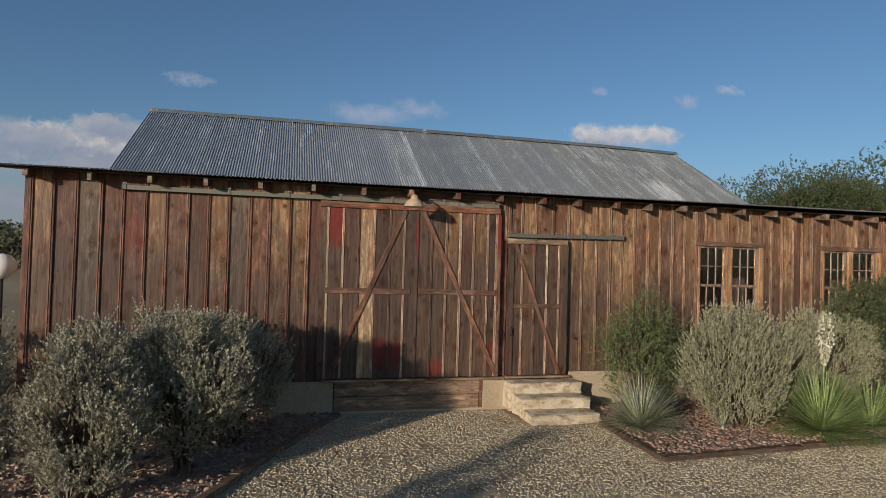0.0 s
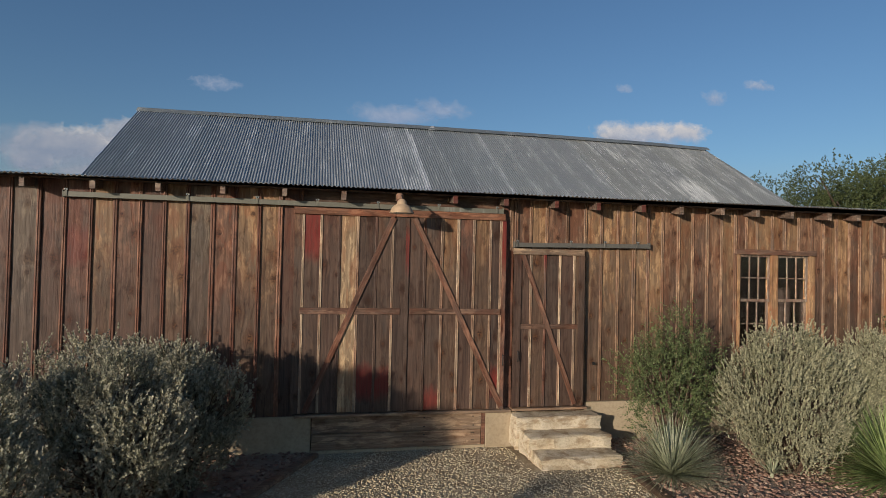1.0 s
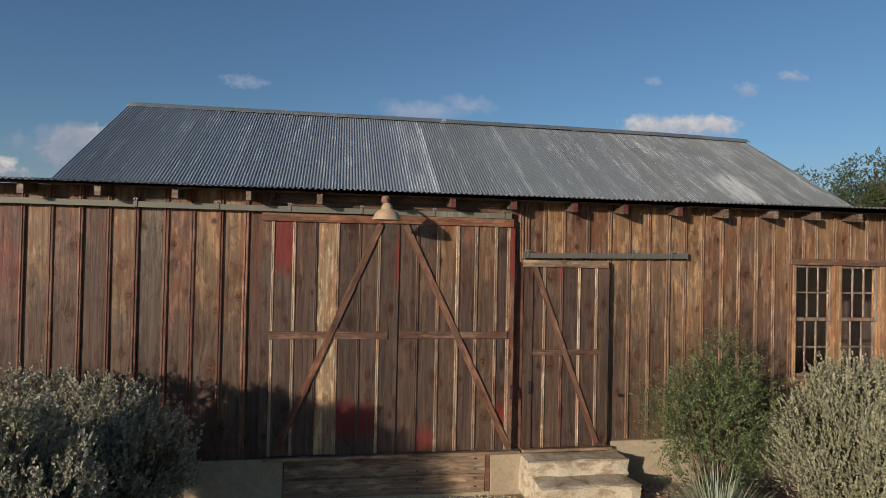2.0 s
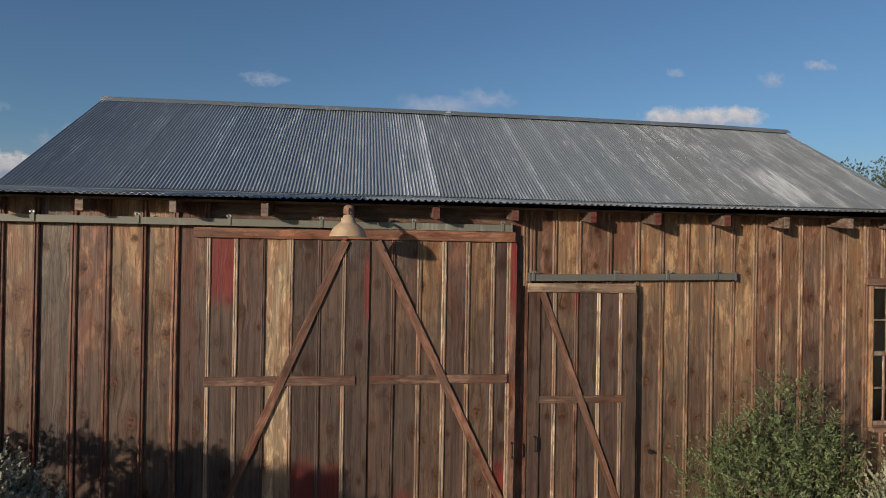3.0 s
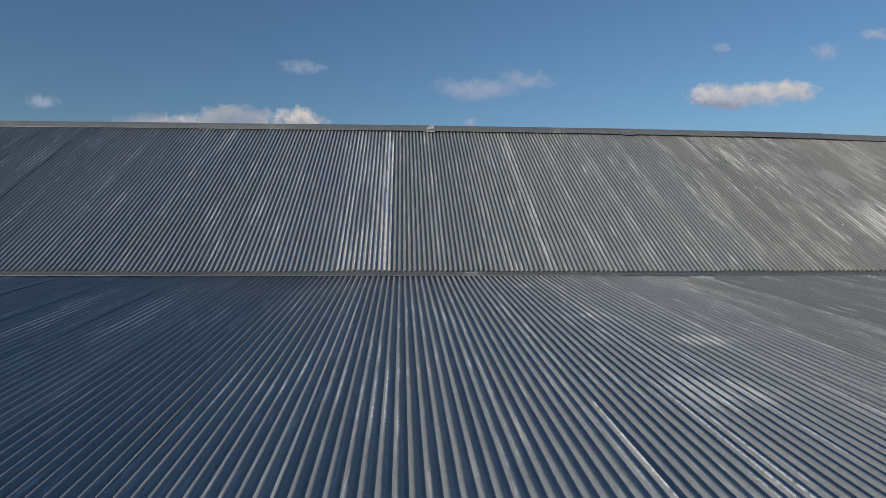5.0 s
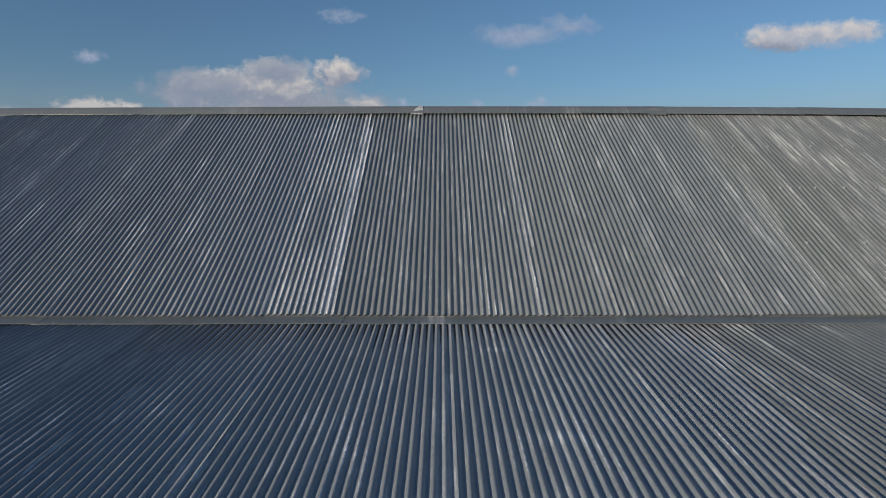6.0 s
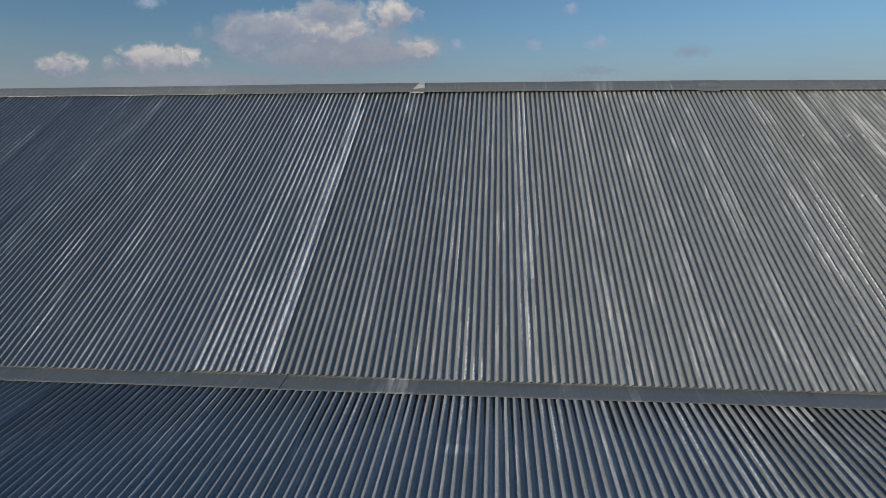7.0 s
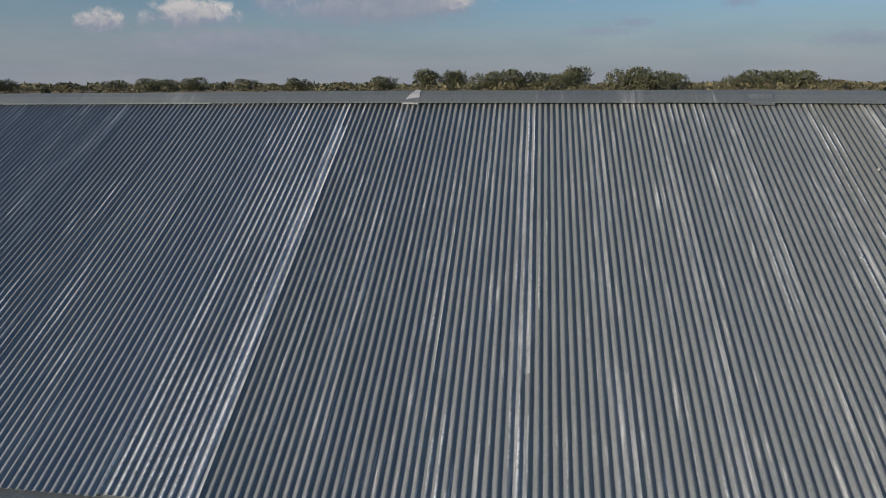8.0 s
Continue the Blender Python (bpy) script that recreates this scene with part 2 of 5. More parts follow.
def zinc(name, base, rough, streak=0.5, metal=0.3, lap=0.0, bloomy=0.60, stains=(), worn=0.0, speckle=0.34, lapped=0.3):
    """Galvanised sheet gone dull: zinc oxide over metal, streaked down the slope, with chalky bloom in places."""
    n = Nodes(name)
    tone = n.random()
    run = n.noise(n.coords((1, 0.05, 0.05)), 30, 5, 0.7)
    blot = n.noise(n.coords((1, 0.22, 0.22)), 1.0, 6, 0.68, 0.6)
    wide = n.noise(n.coords((1, 0.12, 0.12)), 0.55, 3, 0.5)
    grain = n.noise(n.coords((1, 1, 1)), 150, 4, 0.7)
    dull = (base[0] * 0.78, base[1] * 0.79, base[2] * 0.82, 1)
    col = n.mix(tone, dull, (*base, 1))
    col = n.mix(n.maths("MULTIPLY", n.grey(wide, 0.42, 0.62), 0.45), col, (base[0] * 1.05, base[1] * 1.02, base[2] * 0.93, 1))
    col = n.mix(n.maths("MULTIPLY", n.grey(run, 0.57, 0.70), streak), col, (0.66, 0.66, 0.65, 1))
    col = n.mix(n.maths("MULTIPLY", n.grey(run, 0.46, 0.30), 0.35), col, n.mix(1.0, col, (0.55, 0.55, 0.56, 1), "MULTIPLY"))
    speck = n.maths("MULTIPLY", n.grey(grain, 0.50, 0.66), speckle)
    col = n.mix(speck, col, (0.60, 0.60, 0.59, 1))
    pits = n.grey(n.noise(n.coords((1, 0.35, 0.35)), 70, 5, 0.72), 0.50, 0.36)
    col = n.mix(n.maths("MULTIPLY", pits, speckle), col, n.mix(1.0, col, (0.50, 0.49, 0.47, 1), "MULTIPLY"))
    bloom = n.maths("MULTIPLY", n.grey(blot, bloomy, bloomy + 0.12), n.grey(run, 0.40, 0.60))
    for sx, sy, rx, ry in stains:
        place = n.add("VectorMath", i0=n.add("NewGeometry").outputs["Position"], i1=(sx, sy, 0))
        place.operation = "SUBTRACT"
        size = n.add("VectorMath", i0=place.outputs[0], i1=(1 / rx, 1 / ry, 0))
        size.operation = "MULTIPLY"
        away = n.add("VectorMath", i0=size.outputs[0])
        away.operation = "LENGTH"
        spill = n.maths("ADD", n.grey(away.outputs["Value"], 1.0, 0.2), n.maths("MULTIPLY", n.maths("SUBTRACT", blot, 0.5), 2.2))
        rub = n.maths("MULTIPLY", n.grey(spill, 0.42, 0.85), n.grey(run, 0.32, 0.58))
        bloom = n.maths("MAXIMUM", bloom, n.maths("MULTIPLY", rub, n.grey(away.outputs["Value"], 1.15, 0.8)))
    col = n.mix(n.maths("MULTIPLY", bloom, 0.60), col, (0.64, 0.645, 0.63, 1))
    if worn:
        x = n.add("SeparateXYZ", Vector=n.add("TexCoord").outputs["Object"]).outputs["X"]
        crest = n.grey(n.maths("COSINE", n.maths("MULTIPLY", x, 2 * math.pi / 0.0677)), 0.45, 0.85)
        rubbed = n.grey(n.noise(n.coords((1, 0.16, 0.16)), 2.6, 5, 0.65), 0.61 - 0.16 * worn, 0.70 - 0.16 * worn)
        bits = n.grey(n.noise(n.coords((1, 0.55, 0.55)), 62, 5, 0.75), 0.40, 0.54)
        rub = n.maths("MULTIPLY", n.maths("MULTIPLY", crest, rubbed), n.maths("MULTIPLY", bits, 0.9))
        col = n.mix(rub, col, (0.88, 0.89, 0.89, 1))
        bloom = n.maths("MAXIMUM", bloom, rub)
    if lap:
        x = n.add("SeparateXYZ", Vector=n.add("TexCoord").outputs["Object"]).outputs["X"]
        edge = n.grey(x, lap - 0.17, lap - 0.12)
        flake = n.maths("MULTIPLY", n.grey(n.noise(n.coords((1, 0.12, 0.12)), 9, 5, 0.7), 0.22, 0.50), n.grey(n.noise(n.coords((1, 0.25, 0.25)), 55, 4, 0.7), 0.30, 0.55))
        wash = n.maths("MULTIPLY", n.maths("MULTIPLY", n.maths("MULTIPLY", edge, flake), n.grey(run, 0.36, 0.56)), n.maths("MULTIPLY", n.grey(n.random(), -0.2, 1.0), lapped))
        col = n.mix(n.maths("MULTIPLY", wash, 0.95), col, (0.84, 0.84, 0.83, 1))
    r = n.maths("ADD", rough, n.maths("MULTIPLY", n.maths("SUBTRACT", run, 0.5), 0.3))
    r = n.maths("ADD", r, n.maths("MULTIPLY", bloom, 0.25))
    m = n.maths("SUBTRACT", metal, n.maths("MULTIPLY", bloom, metal * 0.8))
    return n.out(col, r, m, bump=n.maths("ADD", n.maths("MULTIPLY", grain, 0.3), run), strength=0.2, depth=0.004, spec=0.5)


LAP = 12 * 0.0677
STAINS = ((11.2, 6.4, 0.95, 1.6), (5.45, 0.75, 0.65, 0.55), (5.9, 1.9, 0.45, 0.28), (5.2, 2.8, 0.3, 0.22), (5.0, 4.4, 0.25, 0.12))
# left sheets' own copy of the zinc, lightened for their sky-lit side
zinc_left = zinc("roof_zinc_left", (0.300, 0.325, 0.340), 0.42, 0.75, 0.30, LAP, worn=0.25, lapped=0.15)
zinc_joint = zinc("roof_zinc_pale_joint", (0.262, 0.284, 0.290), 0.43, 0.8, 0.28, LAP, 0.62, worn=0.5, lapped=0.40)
zinc_low = zinc("low_roof_zinc", (0.300, 0.325, 0.332), 0.45, 0.75, 0.24, LAP, 0.62, STAINS, worn=0.3)
zinc_mid = zinc("roof_zinc", (0.256, 0.278, 0.284), 0.43, 0.75, 0.28, LAP, 0.62, STAINS, worn=0.3)
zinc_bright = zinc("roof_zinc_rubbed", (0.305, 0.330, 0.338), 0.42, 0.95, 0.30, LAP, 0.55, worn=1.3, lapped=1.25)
zinc_chalk = zinc("roof_zinc_chalk", (0.252, 0.268, 0.262), 0.46, 0.7, 0.34, LAP, 0.56, STAINS, worn=0.5)
cap_zinc = zinc("flashing_zinc", (0.262, 0.288, 0.285), 0.45, 0.3, 0.45, bloomy=0.57)
patch_zinc = zinc("new_zinc", (0.70, 0.70, 0.70), 0.45, 0.1, 0.3)
track_zinc = zinc("track_zinc", (0.17, 0.165, 0.128), 0.6, 0.05, 0.1, speckle=0.05)
rail_zinc = zinc("rail_zinc", (0.125, 0.118, 0.10), 0.6, 0.05, 0.1, speckle=0.05)
bolt_steel = zinc("bolt_steel", (0.55, 0.55, 0.53), 0.3, 0.1, 0.8)


def stony(name, tones, scale=9.0, bump=0.6, rough=0.9, island=False, stain=0.0):
    n = Nodes(name)
    c = n.coords((1, 1, 1))
    big = n.noise(c, scale * 0.25, 5, 0.6)
    small = n.noise(c, scale * 5, 6, 0.7)
    key = n.add("NewGeometry").outputs["Random Per Island"] if island else n.grey(big, 0.3, 0.7)
    col = n.ramp(key, tones)
    col = n.mix(n.maths("MULTIPLY", n.grey(small, 0.45, 0.7), 0.45), col, n.mix(1.0, col, (0.5, 0.46, 0.42, 1), "MULTIPLY"))
    if stain:
        spill = n.noise(n.coords((1, 1, 2)), 4.0, 6, 0.7, 0.6)
        col = n.mix(n.maths("MULTIPLY", n.grey(spill, 0.48, 0.62), stain), col, (0.26, 0.165, 0.085, 1))
    return n.out(col, rough, bump=n.maths("ADD", big, n.maths("MULTIPLY", small, 0.35)), strength=bump, depth=0.03, spec=0.25)


limestone = stony("limestone", [(0.0, (0.40, 0.31, 0.20)), (0.35, (0.58, 0.48, 0.33)), (0.7, (0.66, 0.57, 0.42)), (1.0, (0.50, 0.40, 0.27))], 8, 0.8, stain=0.7)
stucco = stony("foundation_plaster", [(0.0, (0.36, 0.28, 0.18)), (0.5, (0.46, 0.37, 0.25)), (1.0, (0.42, 0.33, 0.22))], 4, 0.25)
gravel_bed = stony("gravel_ground", [(0.0, (0.30, 0.225, 0.145)), (0.45, (0.44, 0.355, 0.235)), (1.0, (0.55, 0.46, 0.32))], 14, 0.5, stain=0.55)
gravel_stone = stony("gravel_stones", [(0.0, (0.37, 0.292, 0.180)), (0.4, (0.52, 0.435, 0.285)), (0.75, (0.62, 0.535, 0.37)), (1.0, (0.44, 0.348, 0.215))], 20, 0.3, 0.85, True)
mulch_soil = stony("bed_soil", [(0.0, (0.24, 0.185, 0.138)), (0.6, (0.39, 0.295, 0.22)), (1.0, (0.50, 0.385, 0.29))], 22, 0.9)
bed_stone = stony("bed_stones", [(0.0, (0.213, 0.118, 0.084)), (0.4, (0.347, 0.213, 0.151)), (0.75, (0.470, 0.347, 0.258)), (1.0, (0.269, 0.157, 0.112))], 18, 0.4, 0.85, True)


def dry_field():
    n = Nodes("dry_grass_field")
    c = n.coords((1, 1, 1), False)
    a, b = n.noise(c, 0.03, 5, 0.6), n.noise(c, 3.0, 5, 0.7)
    col = n.ramp(a, [(0.3, (0.22, 0.19, 0.105)), (0.45, (0.36, 0.28, 0.165)), (0.58, (0.48, 0.36, 0.23)), (0.7, (0.28, 0.225, 0.13))])
    col = n.mix(n.maths("MULTIPLY", n.grey(b, 0.4, 0.7), 0.5), col, n.mix(1.0, col, (0.5, 0.5, 0.42, 1), "MULTIPLY"))
    return n.out(col, 0.95, bump=b, strength=0.6, depth=0.1, spec=0.1)


def leafy(name, tones, rough=0.6, through=0.12):
    n = Nodes(name)
    col = n.ramp(n.add("NewGeometry").outputs["Random Per Island"], tones)
    big = n.noise(n.coords((1, 1, 1)), 2.2, 3)
    col = n.mix(n.maths("MULTIPLY", n.grey(big, 0.4, 0.65), 0.4), col, n.mix(1.0, col, (0.62, 0.66, 0.55, 1), "MULTIPLY"))
    tuft = n.noise(n.coords((1, 1, 0.35)), 24, 2)
    col = n.mix(n.grey(tuft, 0.40, 0.60), n.mix(1.0, col, (0.62, 0.62, 0.60, 1), "MULTIPLY"), n.mix(1.0, col, (1.25, 1.22, 1.18, 1), "MULTIPLY"))
    n.out(col, rough, spec=0.25)
    thin = n.add("BsdfTranslucent", Color=col)
    mixed = n.add("MixShader", i0=through, i1=n.bsdf.outputs[0], i2=thin.outputs[0])
    n.tree.links.new(mixed.outputs[0], n.tree.nodes["Material Output"].inputs["Surface"])
    return n.mat


field = dry_field()
sage_leaf = leafy("sage_leaves", [(0.0, (0.36, 0.345, 0.26)), (0.5, (0.43, 0.41, 0.315)), (1.0, (0.50, 0.475, 0.375))], through=0.28)
sage_pale = leafy("pale_sage_leaves", [(0.0, (0.31, 0.305, 0.20)), (0.5, (0.37, 0.36, 0.24)), (1.0, (0.43, 0.415, 0.285))], through=0.2)
green_leaf = leafy("green_leaves", [(0.0, (0.10, 0.135, 0.052)), (0.6, (0.165, 0.205, 0.088)), (1.0, (0.25, 0.285, 0.14))], through=0.2)
green_dark = leafy("dark_green_leaves", [(0.0, (0.065, 0.085, 0.035)), (0.6, (0.115, 0.14, 0.06)), (1.0, (0.18, 0.20, 0.095))], through=0.15)
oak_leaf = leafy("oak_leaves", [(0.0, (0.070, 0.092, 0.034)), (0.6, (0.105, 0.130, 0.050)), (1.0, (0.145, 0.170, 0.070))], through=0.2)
# distance haze is put into these paler, greyer leaf tones
hazed_leaf = leafy("hazed_oak_leaves", [(0.0, (0.11, 0.12, 0.07)), (0.6, (0.16, 0.17, 0.10)), (1.0, (0.22, 0.22, 0.14))], through=0.2)
scrub_leaf = leafy("scrub_leaves", [(0.0, (0.13, 0.125, 0.072)), (0.5, (0.19, 0.175, 0.105)), (1.0, (0.27, 0.235, 0.15))], through=0.2)
blade_leaf = leafy("blade_leaves", [(0.0, (0.34, 0.37, 0.25)), (0.5, (0.48, 0.50, 0.35)), (1.0, (0.60, 0.61, 0.45))], 0.45, 0.28)
yucca_leaf = leafy("yucca_leaves", [(0.0, (0.19, 0.26, 0.09)), (0.5, (0.30, 0.39, 0.145)), (1.0, (0.43, 0.51, 0.23))], 0.45, 0.25)
petal = leafy("yucca_petals", [(0.0, (0.66, 0.62, 0.46)), (1.0, (0.82, 0.79, 0.64))], 0.6, 0.3)
bark = wood("bark", [(0.0, (0.10, 0.075, 0.055)), (1.0, (0.15, 0.115, 0.085))], greying=0.4, knots=0.3)


def plain(name, a, b, rough, metal=0.0, scale=14.0, bump=0.1):
    n = Nodes(name)
    g = n.noise(n.coords((1, 1, 1)), scale, 5, 0.65)
    return n.out(n.mix(n.grey(g, 0.3, 0.7), (*a, 1), (*b, 1)), n.maths("ADD", rough, n.maths("MULTIPLY", g, 0.15)), metal, bump=g, strength=bump, depth=0.004)


straw = plain("dry_straw", (0.42, 0.33, 0.19), (0.55, 0.45, 0.28), 0.8)
lamp_enamel = plain("dusty_tan_enamel", (0.40, 0.265, 0.155), (0.55, 0.39, 0.245), 0.5, scale=9)
lamp_rust = plain("rusty_lamp_arm", (0.20, 0.105, 0.065), (0.32, 0.19, 0.125), 0.6)
lamp_inside = plain("white_enamel", (0.70, 0.67, 0.60), (0.76, 0.73, 0.66), 0.4)
globe_white = plain("white_globe", (0.74, 0.73, 0.70), (0.80, 0.79, 0.77), 0.35)
post_black = plain("dark_iron", (0.03, 0.03, 0.03), (0.05, 0.048, 0.045), 0.5, 0.6)
panel_dark = plain("dark_panel_brown", (0.10, 0.07, 0.06), (0.14, 0.10, 0.085), 0.9)


def pane_glass():
    n = Nodes("window_glass")
    g = n.noise(n.coords((1, 1, 1)), 3.0, 2)
    n.out((0.92, 0.95, 0.94, 1), 0.03, bump=g, strength=0.05, depth=0.01, spec=0.5)
    n.put(n.bsdf, "Transmission Weight", 1.0)
    n.put(n.bsdf, "IOR", 1.45)
    return n.mat


glass = pane_glass()

# ---------------------------------------------------------------- builders
rnd = random.Random(7)


class Geo:
    """Vertices and faces of one mesh in the making."""

    def __init__(self):
        self.v, self.f = [], []

    def convex(self, pts, faces):
        """Faces of a convex lump, wound outwards."""
        c = sum((Vector(p) for p in pts), Vector()) / len(pts)
        o = len(self.v)
        self.v += [tuple(p) for p in pts]
        for f in faces:
            a, b, d = (Vector(pts[i]) for i in f[:3])
            if (b - a).cross(d - a).dot((a + b + d) / 3 - c) < 0:
                f = f[::-1]
            self.f.append([o + i for i in f])
        return self

    def box(self, x0, x1, y0, y1, z0, z1, bev=0.0, turn=None):
        lo, hi = (x0, y0, z0), (x1, y1, z1)
        if bev <= 0:
            pts = [(a, b, c) for a in (x0, x1) for b in (y0, y1) for c in (z0, z1)]
            fs = [[0, 1, 3, 2], [4, 6, 7, 5], [0, 4, 5, 1], [2, 3, 7, 6], [0, 2, 6, 4], [1, 5, 7, 3]]
        else:
            pts, at = [], {}
            for s in [(a, b, c) for a in (0, 1) for b in (0, 1) for c in (0, 1)]:
                for ax in range(3):
                    p = [(hi if s[k] else lo)[k] + (0 if k == ax else (-bev if s[k] else bev)) for k in range(3)]
                    at[s, ax] = len(pts)
                    pts.append(tuple(p))
            fs = []
            for ax in range(3):
                u, w = [k for k in range(3) if k != ax]
                for e in (0, 1):
                    ring = []
                    for a, b in ((0, 0), (1, 0), (1, 1), (0, 1)):
                        s = [0, 0, 0]
                        s[ax], s[u], s[w] = e, a, b
                        ring.append(at[tuple(s), ax])
                    fs.append(ring)
                    for g in (0, 1):
                        s0, s1 = [0, 0, 0], [0, 0, 0]
                        s0[u], s0[w], s1[u], s1[w] = e, g, e, g
                        s0[ax], s1[ax] = 0, 1
                        fs.append([at[tuple(s0), u], at[tuple(s1), u], at[tuple(s1), w], at[tuple(s0), w]])
            for s in [(a, b, c) for a in (0, 1) for b in (0, 1) for c in (0, 1)]:
                fs.append([at[s, 0], at[s, 1], at[s, 2]])
        if turn is not None:
            pts = [tuple(turn @ Vector(p)) for p in pts]
        return self.convex(pts, fs)

    def tube(self, path, radii, sides=8, close=True):
        o = len(self.v)
        n = len(path)
        for i, p in enumerate(path):
            p = Vector(p)
            d = (Vector(path[min(i + 1, n - 1)]) - Vector(path[max(i - 1, 0)])).normalized()
            a = d.orthogonal().normalized()
            if i and (a.dot(last) < 0.2):
                a = last - d * last.dot(d)
                a.normalize()
            last = a
            b = d.cross(a)
            r = radii[i] if isinstance(radii, (list, tuple)) else radii
            self.v += [tuple(p + r * (math.cos(t) * a + math.sin(t) * b)) for t in (2 * math.pi * k / sides for k in range(sides))]
        for i in range(n - 1):
            for k in range(sides):
                k2 = (k + 1) % sides
                self.f.append([o + i * sides + k, o + i * sides + k2, o + (i + 1) * sides + k2, o + (i + 1) * sides + k])
        if close:
            self.f += [[o + k for k in range(sides)][::-1], [o + (n - 1) * sides + k for k in range(sides)]]
        return self

    def lathe(self, profile, sides=28, centre=(0, 0, 0)):
        """A turned shape about z from (radius, height) pairs."""
        o = len(self.v)
        for r, z in profile:
            self.v += [(centre[0] + r * math.cos(t), centre[1] + r * math.sin(t), centre[2] + z) for t in (2 * math.pi * k / sides for k in range(sides))]
        for i in range(len(profile) - 1):
            for k in range(sides):
                k2 = (k + 1) % sides
                self.f.append([o + i * sides + k, o + i * sides + k2, o + (i + 1) * sides + k2, o + (i + 1) * sides + k])
        return self


def part(name, geo, material, parent=None, label="", smooth=False, kind=""):
    """Links what geo holds as one mesh object, under parent if given."""
    me = bpy.data.meshes.new(name)
    me.from_pydata(geo.v, [], geo.f)
    me.materials.append(material)
    if smooth:
        me.polygons.foreach_set("use_smooth", [True] * len(me.polygons))
    me.update()
    ob = new(name, me)
    ob.parent = parent
    if label or kind:
        tagged(ob, label, kind=kind)
    return ob


def thing(name, at, label, category, group="", kind=""):
    ob = new(name)
    ob.location = at
    ob.empty_display_size = 0.2
    return tagged(ob, label, category, group, kind)


def plank(x0, x1, y0, y1, z0, z1, rows=5, rough=0.003):
    """An upright board with slightly wandering edges; y0 is its front."""
    g = Geo()
    for i in range(rows + 1):
        z = z0 + (z1 - z0) * i / rows
        if i in (0, rows):
            z += rnd.uniform(-rough, rough)
        a, b, c = (rnd.uniform(-rough, rough) for _ in range(3))
        g.v += [(x0 + a, y1, z), (x0 + a, y0 + c, z), (x1 + b, y0 + c * 0.6, z), (x1 + b, y1, z)]
    for i in range(rows):
        for k in range(3):
            p = 4 * i + k
            g.f.append([p, p + 1, p + 5, p + 4])
        g.f.append([4 * i + 3, 4 * i, 4 * i + 4, 4 * i + 7])
    g.f += [[3, 2, 1, 0], [4 * rows, 4 * rows + 1, 4 * rows + 2, 4 * rows + 3]]
    return g


def batten(x0, x1, y0, y1, z0, z1, rows=4, rough=0.002):
    """A moulded cover strip: rounded edges and a shallow groove down its middle; y0 is its front."""
    g = Geo()
    d, h = x1 - x0, y1 - y0
    section = ((0.0, 1.0), (0.0, 0.45), (0.16, 0.05), (0.36, 0.0), (0.47, 0.42), (0.56, 0.42), (0.66, 0.0), (0.86, 0.05), (1.0, 0.45), (1.0, 1.0))
    m = len(section)
    for i in range(rows + 1):
        z = z0 + (z1 - z0) * i / rows
        a, c = rnd.uniform(-rough, rough), rnd.uniform(-rough, rough)
        g.v += [(x0 + a + d * p, y0 + h * q + c * (1 - q), z) for p, q in section]
    for i in range(rows):
        for k in range(m - 1):
            p = m * i + k
            g.f.append([p, p + 1, p + m + 1, p + m])
        g.f.append([m * i + m - 1, m * i, m * i + m, m * i + 2 * m - 1])
    g.f += [list(range(m))[::-1], list(range(m * rows, m * rows + m))]
    return g


def slanted(p, q, wide, y0, y1):
    """A brace between two points (x, z) of a door: its mesh lies along x, and the matrix that sets it aslant."""
    (x0, z0), (x1, z1) = p, q
    run = math.hypot(x1 - x0, z1 - z0)
    turn = Matrix.Translation((x0, 0, z0)) @ Matrix.Rotation(-math.atan2(z1 - z0, x1 - x0), 4, "Y")
    return Geo().box(0, run, y0, y1, -wide / 2, wide / 2, 0.004), turn


# ---------------------------------------------------------------- ground
def ground_height(x, y):
    """Level round the barn, and rising gently behind it."""
    back = min(max(y - 40, 0) / 95, 1)
    left = min(max(-x - 60, 0) / 200, 1) * (1 - back)
    return 6.6 * back * back * (3 - 2 * back) + 1.2 * left


def spread(a, b, n):
    """Steps that grow outwards from the middle of the yard."""
    return [math.copysign(abs(t) ** 3.2, t) * (b if t > 0 else -a) for t in np.linspace(-1, 1, n)]


def make_ground():
    xs, ys = spread(-2600, 2600, 61), spread(-2600, 3600, 61)
    g = Geo()
    g.v = [(x, y, ground_height(x, y) - 0.02) for y in ys for x in xs]
    n = len(xs)
    g.f = [[j * n + i, j * n + i + 1, (j + 1) * n + i + 1, (j + 1) * n + i] for j in range(len(ys) - 1) for i in range(n - 1)]
    tagged(part("ground", g, field, smooth=True), "dry summer grassland round the barn", "ground", kind="structure")


make_ground()

LEFT_EDGE = [(-3.4, -8.2), (-2.2, -5.9), (-1.25, -4.0), (-0.80, -3.0), (-0.35, -2.05), (0.05, -1.25), (0.42, -0.55), (0.62, -0.16)]
RIGHT_EDGE = [(4.92, -1.30), (4.86, -3.22), (9.4, -2.92), (15.0, -2.75)]


def polygon(pts, z):
    g = Geo()
    g.v = [(x, y, z) for x, y in pts]
    g.f = [list(range(len(pts)))]
    return g


def slab(pts, z0, z1):
    """A flat bed with upright edges; pts run anticlockwise."""
    g = polygon(pts, z1)
    n = len(pts)
    g.v += [(x, y, z0) for x, y in pts]
    g.f += [[i + n, (i + 1) % n + n, (i + 1) % n, i] for i in range(n)]
    return g


